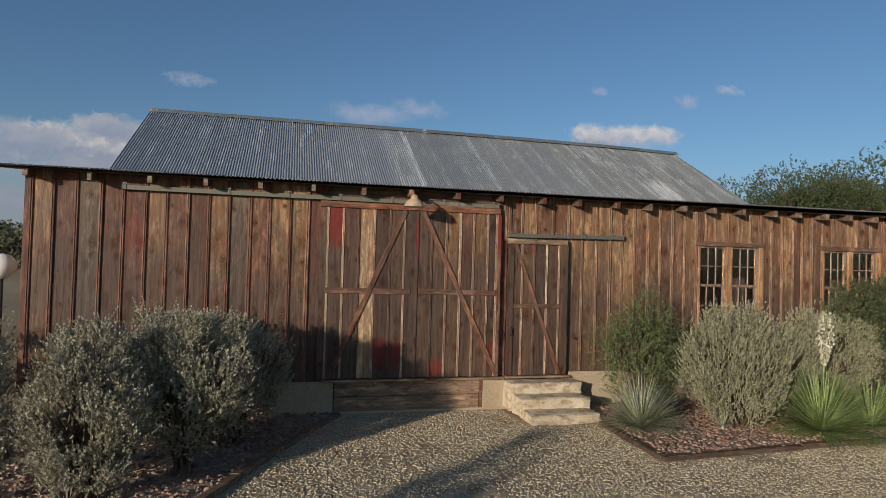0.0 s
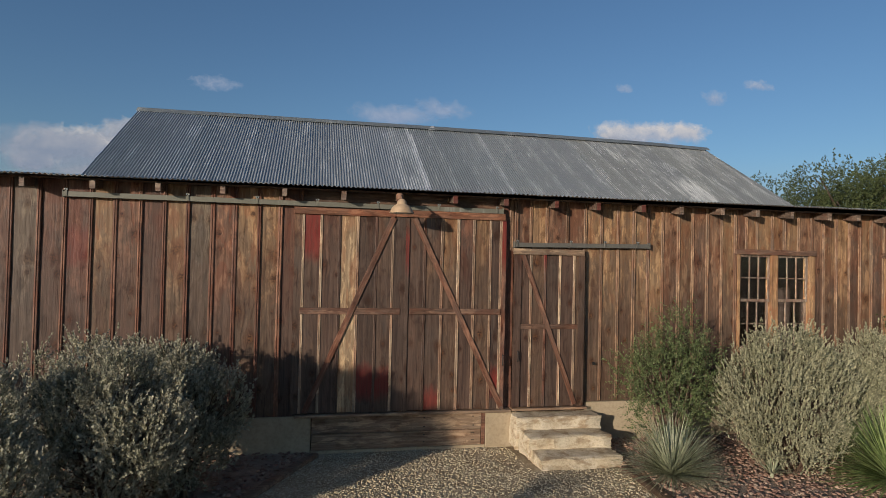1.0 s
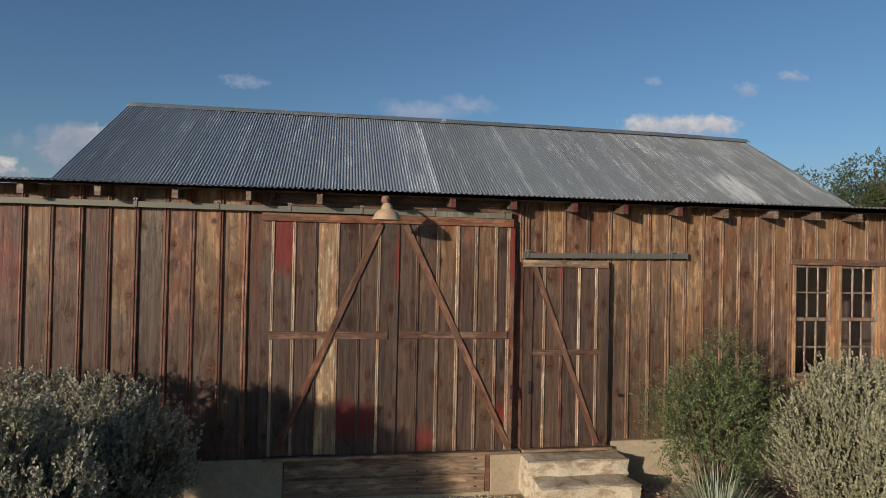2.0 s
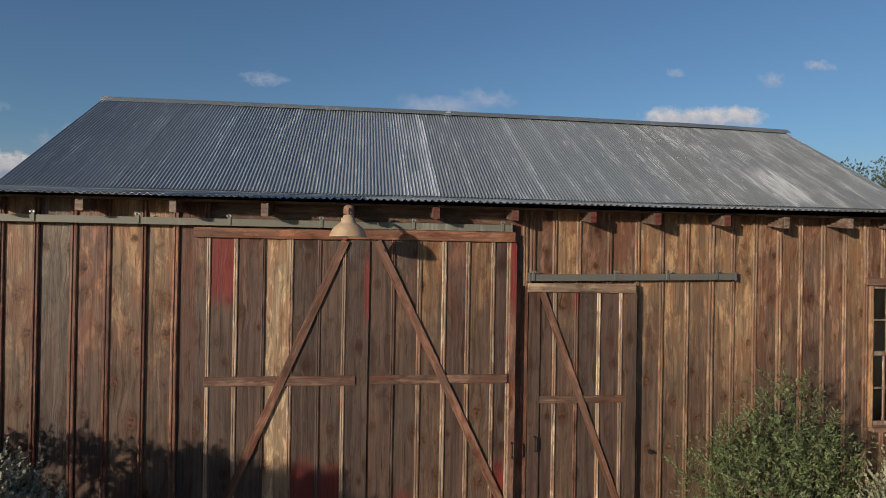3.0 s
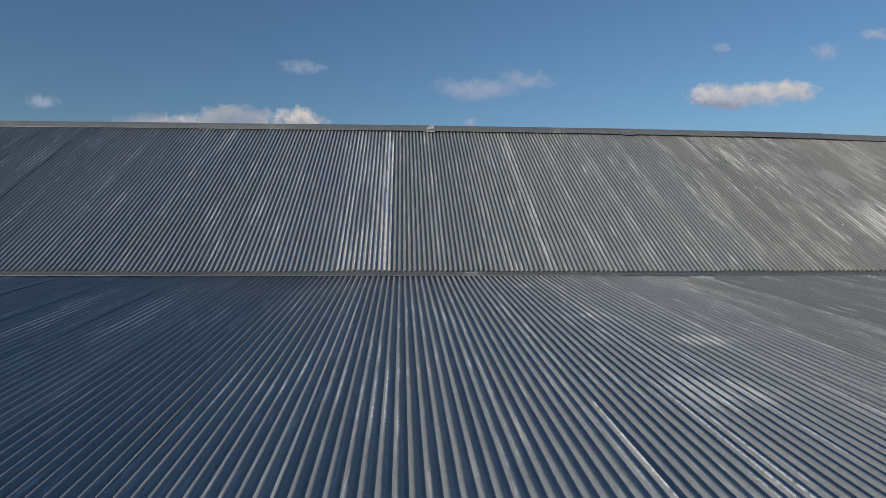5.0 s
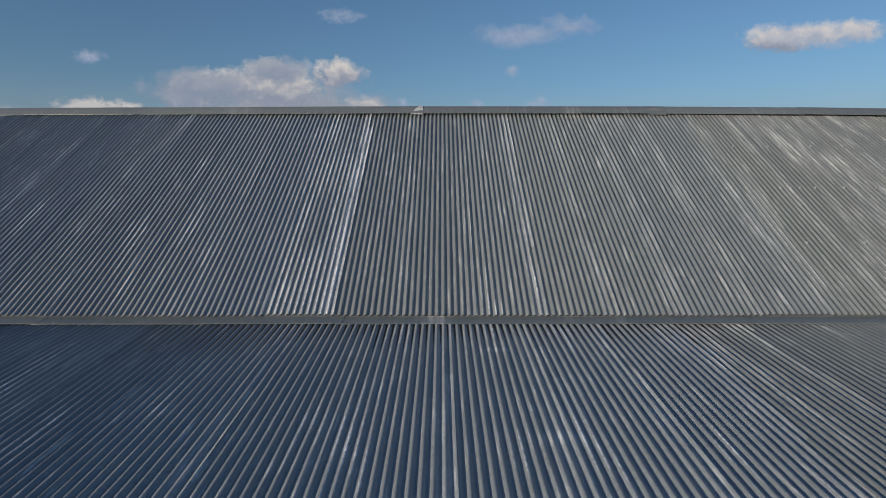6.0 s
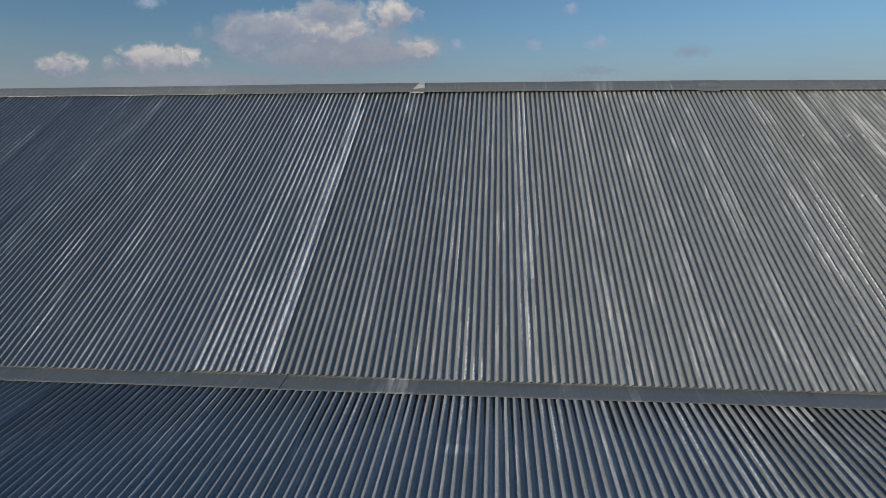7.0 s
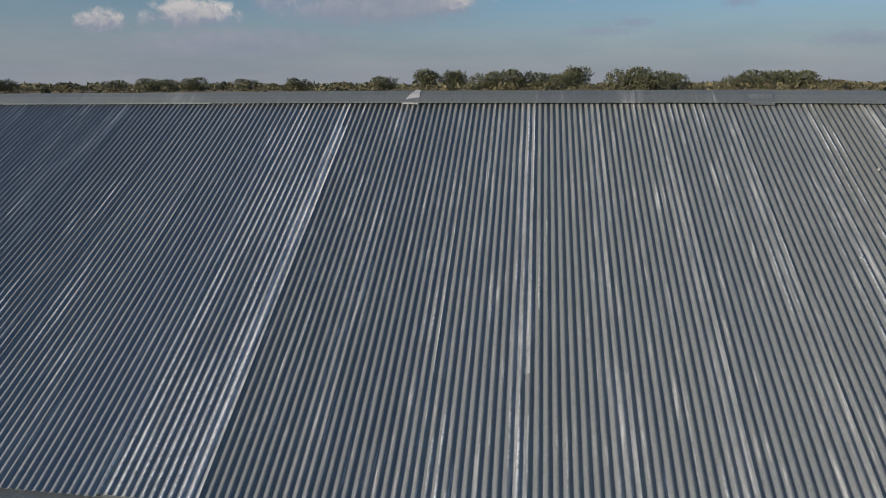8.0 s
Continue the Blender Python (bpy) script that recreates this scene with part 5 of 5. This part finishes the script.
def oak(name, at, lobes, n, mat, label, seed, leaf=(0.16, 0.10), trunk=0.22, group=""):
    t = thing(name, at, label, "tree", group)
    r = np.random.default_rng(seed)
    pts, outs = lobe_points(lobes, n, r, 0.76)
    way = outs * 0.5 + r.normal(size=pts.shape) * 0.5 + np.array([0, 0, 0.3])
    way /= np.linalg.norm(way, axis=1, keepdims=True)
    v, f = leaves((pts, way, np.full(len(pts), leaf[0] * 2.2) * r.uniform(0.6, 1.3, len(pts))), 7, leaf[0], leaf[1], seed)
    from_arrays("crown", v, f, mat, t)
    g = Geo()
    rr = random.Random(seed)
    low = min(c[2] - q[2] for c, q in lobes)
    fork = Vector((0, 0, max(0.8, low + 0.5)))
    g.tube([(0, 0, -0.1), (0.05, 0.02, fork.z * 0.5), fork], [trunk * 1.25, trunk, trunk * 0.85], 9)
    for c, q in lobes:
        end = Vector(c) + Vector((0, 0, 0.2 * q[2]))
        mid = fork.lerp(end, 0.5) + Vector((rr.uniform(-0.3, 0.3), rr.uniform(-0.3, 0.3), 0.2))
        g.tube([fork - Vector((0, 0, 0.15)), mid, end], [trunk * 0.55, trunk * 0.35, trunk * 0.1], 7)
        for _ in range(3):
            e2 = Vector(c) + Vector([rr.uniform(-0.7, 0.7) * k for k in q])
            g.tube([mid, mid.lerp(e2, 0.6) + Vector((0, 0, 0.15)), e2], [trunk * 0.28, trunk * 0.15, 0.02], 6)
    part("trunk", g, bark, t, "forked grey-brown trunk and limbs", smooth=True)
    return t


def heap(r, n, wide, high, low):
    out = []
    for _ in range(n):
        a, d = r.uniform(0, 6.283), wide * r.uniform(0.1, 0.72)
        s = r.uniform(0.30, 0.5) * wide
        z = low + (high - low) * r.uniform(0.25, 0.85) * (1 - 0.35 * d / wide)
        q = min(s * 0.8, high - z)
        out.append(((d * math.cos(a), d * math.sin(a), z), (s, s, max(q, 0.5))))
    return out


ro = random.Random(3)
oak("live_oak", (22.5, 11.5, 0), heap(ro, 30, 5.4, 7.4, 1.4), 45000, oak_leaf, "broad dark green live oak beyond the barn", 51, (0.062, 0.038), 0.3, "live oaks")
oak("live_oak", (29.0, 13.0, 0), heap(ro, 30, 6.2, 8.9, 1.4), 9000, oak_leaf, "tall dark green live oak behind another", 52, (0.10, 0.06), 0.34, "live oaks")

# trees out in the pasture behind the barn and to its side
proto = oak("pasture_oak", (-24.8, 184.0, 6.6), heap(ro, 9, 4.6, 5.2, 1.4), 650, hazed_leaf, "dark green oak standing in dry pasture", 53, (0.42, 0.28), 0.3, "pasture oaks")
proto2 = oak("pasture_oak", (28.7, 155.9, 6.6), heap(ro, 10, 5.4, 4.7, 0.5), 650, hazed_leaf, "low spreading oak in dry pasture", 54, (0.42, 0.28), 0.25, "pasture oaks")
SKYLINE_OAKS = ((proto, -20.0, 185.4, 0.95, 40), (proto2, -34.0, 157.2, 0.66, 100), (proto2, -7.6, 156.6, 0.85, 10), (proto2, -0.7, 157.0, 0.92, 200), (proto2, 7.0, 192.2, 0.92, 150), (proto, 15.2, 191.9, 1.12, 70),
                         (proto2, 11.5, 186.0, 0.9, 320), (proto2, 29.3, 150.3, 0.78, 300), (proto2, 39.7, 178.9, 0.82, 30), (proto2, 53.0, 165.5, 0.7, 0), (proto2, 64.0, 182.2, 0.95, 120), (proto2, 69.5, 184.0, 0.92, 220))
PASTURE_OAKS = (
                         (proto2, 72.5, 180.0, 0.9, 10), (proto2, 78.5, 173.7, 0.46, 60), (proto2, -111.9, 125.0, 0.62, 250), (proto2, -115.8, 148.2, 0.42, 20), (proto2, -94.8, 139.3, 0.5, 330),
                         (proto2, -91.0, 148.0, 0.6, 140), (proto2, -86.0, 147.0, 0.55, 75), (proto2, -78.0, 144.3, 0.62, 0), (proto2, -73.7, 163.7, 0.6, 130), (proto2, -53.9, 150.7, 0.58, 210),
                         (proto2, -29.5, 62, 0.95, 130), (proto2, -38, 70, 0.9, 40))
for p, x, y, k, turn in SKYLINE_OAKS + PASTURE_OAKS:
    x += 0.0185 * y
    copy_thing(p, pose(x, y, ground_height(x, y), 0, 0, turn) @ Matrix.Scale(k, 4))


def bushes(name, n, near, far, small, large, mat, label, seed):
    """Scrub and woods too far to tell apart, as ragged clumps of leaves."""
    r = np.random.default_rng(seed)
    az = np.radians(r.uniform(-75, 75, n))
    dist = r.uniform(near, far, n)
    x, y = dist * np.sin(az), dist * np.cos(az)
    size = r.uniform(small, large, n)
    verts, faces = [], []
    for i in range(n):
        m = 34
        d = r.normal(size=(m, 3))
        d /= np.linalg.norm(d, axis=1, keepdims=True)
        z0 = ground_height(x[i], y[i])
        c = np.array([x[i], y[i], z0 + size[i] * 0.75]) + d * np.array([r.uniform(1.4, 3.4), 1.5, 0.85]) * size[i]
        u = r.normal(size=(m, 3))
        w = r.normal(size=(m, 3))
        s = size[i] * 0.30
        q = np.stack([c + u * s, c + w * s, c - u * s, c - w * s], 1).reshape(-1, 3)
        q[:, 2] = np.maximum(q[:, 2], z0 - 0.2)
        verts.append(q)
        faces.append(np.arange(4 * m).reshape(-1, 4) + i * 4 * m)
    ob = from_arrays(name, np.concatenate(verts), np.concatenate(faces), mat, None)
    tagged(ob, label, "woods", kind="stuff")


bushes("far_woods", 2000, 420, 900, 1.2, 2.6, hazed_leaf, "far scrub and oak woods along the skyline", 77)
bushes("pasture_scrub", 750, 130, 400, 0.35, 1.25, scrub_leaf, "low dry scrub scattered over the pasture", 78)


# ---------------------------------------------------------------- stones
def stones(name, spots, sizes, mat, label, category, seed, flat=0.65):
    """Many small broken stones as one object: dented eight-faced lumps."""
    r = np.random.default_rng(seed)
    n = len(spots)
    octa = np.array([(1, 0, 0), (0, 1, 0), (-1, 0, 0), (0, -1, 0), (0, 0, 1), (0, 0, -0.6), (0.6, 0.6, 0.55), (-0.6, 0.6, 0.5), (-0.6, -0.6, 0.55), (0.6, -0.6, 0.5)])
    tris = np.array([(0, 6, 9), (0, 1, 6), (1, 7, 6), (1, 2, 7), (2, 8, 7), (2, 3, 8), (3, 9, 8), (3, 0, 9), (6, 7, 4), (7, 8, 4), (8, 9, 4), (9, 6, 4)])
    p = octa[None] * r.uniform(0.6, 1.25, (n, 10, 1))
    p = p * np.stack([np.ones(n), r.uniform(0.6, 1, n), flat * r.uniform(0.7, 1.2, n)], 1)[:, None]
    a, tilt = r.uniform(0, 2 * np.pi, n), r.normal(0, 0.35, n)
    y, z = p[..., 1] * np.cos(tilt)[:, None] - p[..., 2] * np.sin(tilt)[:, None], p[..., 1] * np.sin(tilt)[:, None] + p[..., 2] * np.cos(tilt)[:, None]
    x, y = p[..., 0] * np.cos(a)[:, None] - y * np.sin(a)[:, None], p[..., 0] * np.sin(a)[:, None] + y * np.cos(a)[:, None]
    v = np.stack([x, y, z], 2) * sizes[:, None, None] + spots[:, None]
    k = tris[None] + (np.arange(n) * 10)[:, None, None]
    ob = from_arrays(name, v.reshape(-1, 3), k.reshape(-1, 3), mat, None)
    tagged(ob, label, category, kind="stuff")


def inside(px, py, poly):
    hit = np.zeros(len(px), bool)
    j = len(poly) - 1
    for i in range(len(poly)):
        (xi, yi), (xj, yj) = poly[i], poly[j]
        hit ^= ((yi > py) != (yj > py)) & (px < (xj - xi) * (py - yi) / (yj - yi + 1e-12) + xi)
        j = i
    return hit


rg = np.random.default_rng(21)
px, py = rg.uniform(-3.2, 11.0, 130000), -6.2 * rg.random(130000) ** 1.1
ok = inside(px, py, yard) & ~((px > 3.6) & (px < 5.0) & (py > -1.22)) & (py > -5.9) & (px > -2.5 + (py + 6) * 0.2)
bare = np.sin(px * 1.7 + 1.3 * np.sin(py * 1.1)) * np.sin(py * 2.3 + np.sin(px * 0.9)) + 0.5 * np.sin(px * 5.1 + py * 3.7)
ok &= rg.random(len(px)) > np.clip(0.55 * bare, 0, 0.6)
px, py = px[ok][:48000], py[ok][:48000]
sz = rg.uniform(0.008, 0.019, len(px)) + 0.016 * rg.random(len(px)) ** 5
stones("gravel", np.stack([px, py, 0.001 + 0 * px], 1), sz, gravel_stone, "loose pale limestone gravel", "gravel", 22, 0.6)
px, py = rg.uniform(-6.5, 0.7, 7500), rg.uniform(-6.5, 0, 7500)
ok = inside(px, py, left_bed)
px, py = px[ok], py[ok]
stones("bed_stones", np.stack([px, py, 0.03 + 0 * px], 1), rg.uniform(0.018, 0.05, len(px)), bed_stone, "reddish brown stones on the dark bed", "stones", 23)
px, py = rg.uniform(4.85, 14.0, 7500), rg.uniform(-3.25, 0, 7500)
ok = inside(px, py, right_bed)
px, py = px[ok], py[ok]
stones("bed_stones", np.stack([px, py, 0.06 + 0 * px], 1), rg.uniform(0.018, 0.048, len(px)), bed_stone, "reddish brown stones over the planting bed", "stones", 24)


# ---------------------------------------------------------------- bed edging
def timber(a, b, z, w, h, mat, label, name="edging_timber"):
    d = Vector((b[0] - a[0], b[1] - a[1], 0))
    t = thing(name, ((a[0] + b[0]) / 2, (a[1] + b[1]) / 2, z), label, "edging", "bed edging timbers")
    L = d.length
    bm = bmesh.new()
    bmesh.ops.create_cube(bm, size=1.0)
    bmesh.ops.subdivide_edges(bm, edges=[e for e in bm.edges if abs(e.verts[0].co.x - e.verts[1].co.x) > 0.5], cuts=9)
    bmesh.ops.bevel(bm, geom=[e for e in bm.edges if abs(e.verts[0].co.x - e.verts[1].co.x) > 1e-3], offset=0.12, segments=2, affect="EDGES")
    turn = Matrix.Rotation(math.atan2(d.y, d.x), 4, "Z")
    for v in bm.verts:
        p = Vector((v.co.x * L, v.co.y * w, (v.co.z + 0.5) * h))
        p += noise.noise_vector(p * 3 + Vector((a[0] * 5, a[1], 0))) * 0.012 * Vector((0.3, 1, 1)).length
        v.co = turn @ p
    g = Geo()
    bm.verts.index_update()
    g.v = [tuple(v.co) for v in bm.verts]
    g.f = [[v.index for v in f.verts] for f in bm.faces]
    bm.free()
    part("timber", g, mat, t)


for a, b in zip(LEFT_EDGE[1:], LEFT_EDGE[2:]):
    timber(a, b, 0.0, 0.12, 0.07, log_wood, "grey weathered log edging beside the gravel")
timber((4.93, -1.36), (4.86, -3.20), 0.0, 0.12, 0.078, tie_wood, "dark timber edging of the planting bed")
timber((4.82, -3.23), (7.3, -3.06), 0.0, 0.12, 0.078, tie_wood, "dark timber edging of the planting bed")
timber((7.32, -3.06), (9.9, -2.90), 0.0, 0.12, 0.078, tie_wood, "dark timber edging of the planting bed")
timber((9.92, -2.90), (12.5, -2.82), 0.0, 0.12, 0.078, tie_wood, "dark timber edging of the planting bed")


def dry_stalks(at, seed):
    """A few fallen pale stalks on the bed."""
    t = thing("dry_stalks", at, "few pale dry stalks fallen on the dark bed", "stalks")
    r = random.Random(seed)
    for _ in range(7):
        a, n = r.uniform(-0.5, 0.9), r.uniform(0.2, 0.5)
        p = Vector((r.uniform(-0.2, 0.2), r.uniform(-0.15, 0.15), r.uniform(0.02, 0.05)))
        q = p + Vector((n * math.cos(a), n * math.sin(a), r.uniform(0.0, 0.05)))
        part("stalk", Geo().tube([p, p.lerp(q, 0.5) + Vector((0, 0, 0.02)), q], [0.004, 0.004, 0.002], 5), straw, t)


dry_stalks((-1.95, -2.55, 0.03), 4)

# ---------------------------------------------------------------- globe lamp by the corner
globe = thing("globe_lamp", (-5.45, 2.35, 0.0), "white globe lamp on a dark post beyond the barn corner", "lamp")
part("post", Geo().tube([(0, 0, 0), (0, 0, 0.3), (0, 0, 2.15)], [0.05, 0.035, 0.03], 10), post_black, globe, smooth=True)
part("globe", Geo().lathe([(0.03, -0.235), (0.11, -0.21), (0.18, -0.155), (0.225, -0.07), (0.235, 0.0), (0.225, 0.07), (0.18, 0.155), (0.11, 0.21), (0.0, 0.235)], 24, (0, 0, 2.37)), globe_white, globe, "white globe", smooth=True)


# ---------------------------------------------------------------- clouds
def cloud_mat(name, seed, long, tone, shade, edge, soft, lumps):
    n = Nodes(name)
    co = n.add("TexCoord").outputs["Object"]
    m = n.add("Mapping", Vector=co, Location=(seed, seed * 0.7, 0.3 * seed), Scale=(long * 0.8, 1.0, 1.0))
    big = n.noise(m.outputs[0], lumps, 8, 0.62, 0.3)
    at = n.add("SeparateXYZ", Vector=co)
    up = n.maths("MAXIMUM", at.outputs["Z"], n.maths("MULTIPLY", at.outputs["Z"], -1.2))
    r = n.add("VectorMath", i0=n.add("CombineXYZ", X=at.outputs["X"], Y=up).outputs[0])
    r.operation = "LENGTH"
    body = n.grey(r.outputs["Value"], 1.0, 0.15)
    mass = n.maths("ADD", n.maths("MULTIPLY", body, 0.62), n.maths("MULTIPLY", big, 0.75))
    alpha = n.maths("MULTIPLY", n.grey(mass, edge, edge + soft), n.grey(r.outputs["Value"], 1.0, 0.8))
    z = n.add("SeparateXYZ", Vector=co).outputs["Z"]
    lit = n.grey(n.maths("ADD", n.maths("MULTIPLY", z, 0.5), big), 0.35, 0.75)
    glow = n.add("Emission", Color=n.mix(lit, (*shade, 1), (*tone, 1)), Strength=1.0)
    clear = n.add("BsdfTransparent")
    mixed = n.add("MixShader", i0=alpha, i1=clear.outputs[0], i2=glow.outputs[0])
    n.tree.links.new(mixed.outputs[0], n.tree.nodes["Material Output"].inputs["Surface"])
    return n.mat


HIGH_CLOUDS = [(1767, 728, 480, 105, 0), (2000, 752, 200, 85, 0), (343, 724, 310, 105, 1), (611, 772, 240, 90, 1), (-475, 818, 185, 62, 1), (-1694, 628, 140, 58, 1),
               (1618, 963, 90, 48, 2), (2167, 952, 130, 90, 2), (2446, 1048, 190, 60, 2), (-1150, 483, 390, 135, 5), (-800, 560, 225, 100, 5), (-1235, 412, 150, 70, 5)]
LOW_CLOUDS = [(-2163, 329, 235, 95, 3), (-1663, 355, 390, 120, 3), (-1231, 417, 150, 80, 3), (-999, 501, 360, 120, 3), (-800, 495, 320, 185, 3), (-760, 380, 620, 150, 6), (-492, 543, 200, 115, 3), (-386, 379, 165, 90, 3),
              (-182, 408, 55, 56, 2), (168, 402, 75, 66, 2), (345, 562, 80, 60, 2), (474, 406, 105, 76, 2), (393, 728, 320, 90, 1), (-1676, 623, 85, 40, 2), (1623, 700, 250, 90, 3), (-1472, 215, 800, 95, 6)]
HAZE_CLOUDS = [(450, 286, 150, 36, 4), (891, 366, 140, 50, 4), (1420, 205, 320, 60, 4), (300, 250, 260, 40, 4)]
kinds = [((0.60, 0.57, 0.55), (0.36, 0.40, 0.48), 0.55, 0.34, 1.5), ((0.37, 0.41, 0.50), (0.28, 0.345, 0.47), 0.62, 0.66, 1.7), ((0.36, 0.42, 0.52), (0.28, 0.35, 0.48), 0.66, 0.45, 1.6),
         ((0.60, 0.565, 0.53), (0.26, 0.29, 0.36), 0.56, 0.24, 2.2), ((0.255, 0.325, 0.42), (0.235, 0.30, 0.39), 0.56, 0.6, 1.8), ((0.32, 0.345, 0.40), (0.235, 0.28, 0.36), 0.52, 0.34, 2.0), ((0.31, 0.33, 0.38), (0.25, 0.28, 0.34), 0.40, 0.45, 2.2)]
for i, (x, z, w, h, k) in enumerate(HIGH_CLOUDS + LOW_CLOUDS + HAZE_CLOUDS):
    g = Geo()
    g.v = [(-1, 0, -1), (1, 0, -1), (1, 0, 1), (-1, 0, 1)]
    g.f = [[0, 1, 2, 3]]
    c = part("cloud", g, cloud_mat("cloud_vapour", 3.1 * i + 1.7, w / h, *kinds[k]))
    c.matrix_basis = Matrix.Translation((x * (1 + 0.012 * i), 3000 * (1 + 0.012 * i), 6 + (z - 6) * (1 + 0.012 * i))) @ Matrix.Diagonal((w * (1 + 0.012 * i), 1, h * (1 + 0.012 * i), 1))
    tagged(c, "soft white evening cloud far off", "cloud", "clouds in the sky", kind="structure")
    c.visible_shadow = False


def haze_bank():
    """Pale evening haze painted on a glowing shell low over the land, far behind everything."""
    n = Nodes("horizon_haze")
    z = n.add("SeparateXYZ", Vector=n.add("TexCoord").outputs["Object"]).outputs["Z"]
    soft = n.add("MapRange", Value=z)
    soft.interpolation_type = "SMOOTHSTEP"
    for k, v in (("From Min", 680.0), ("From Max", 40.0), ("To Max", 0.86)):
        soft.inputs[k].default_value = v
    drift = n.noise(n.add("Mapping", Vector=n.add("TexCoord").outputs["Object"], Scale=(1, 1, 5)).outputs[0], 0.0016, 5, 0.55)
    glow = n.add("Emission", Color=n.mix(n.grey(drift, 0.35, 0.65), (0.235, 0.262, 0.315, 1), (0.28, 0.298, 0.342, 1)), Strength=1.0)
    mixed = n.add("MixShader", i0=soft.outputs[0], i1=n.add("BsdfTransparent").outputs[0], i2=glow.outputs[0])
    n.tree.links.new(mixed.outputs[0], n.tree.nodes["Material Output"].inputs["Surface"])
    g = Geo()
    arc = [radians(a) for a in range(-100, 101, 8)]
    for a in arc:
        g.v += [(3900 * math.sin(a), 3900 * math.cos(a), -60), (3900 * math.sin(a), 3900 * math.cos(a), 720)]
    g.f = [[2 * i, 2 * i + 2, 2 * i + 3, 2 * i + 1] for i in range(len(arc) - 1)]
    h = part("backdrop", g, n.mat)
    tagged(h, "glowing backdrop painted as pale blue-grey evening haze over the horizon", "haze", kind="structure")
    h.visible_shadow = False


haze_bank()
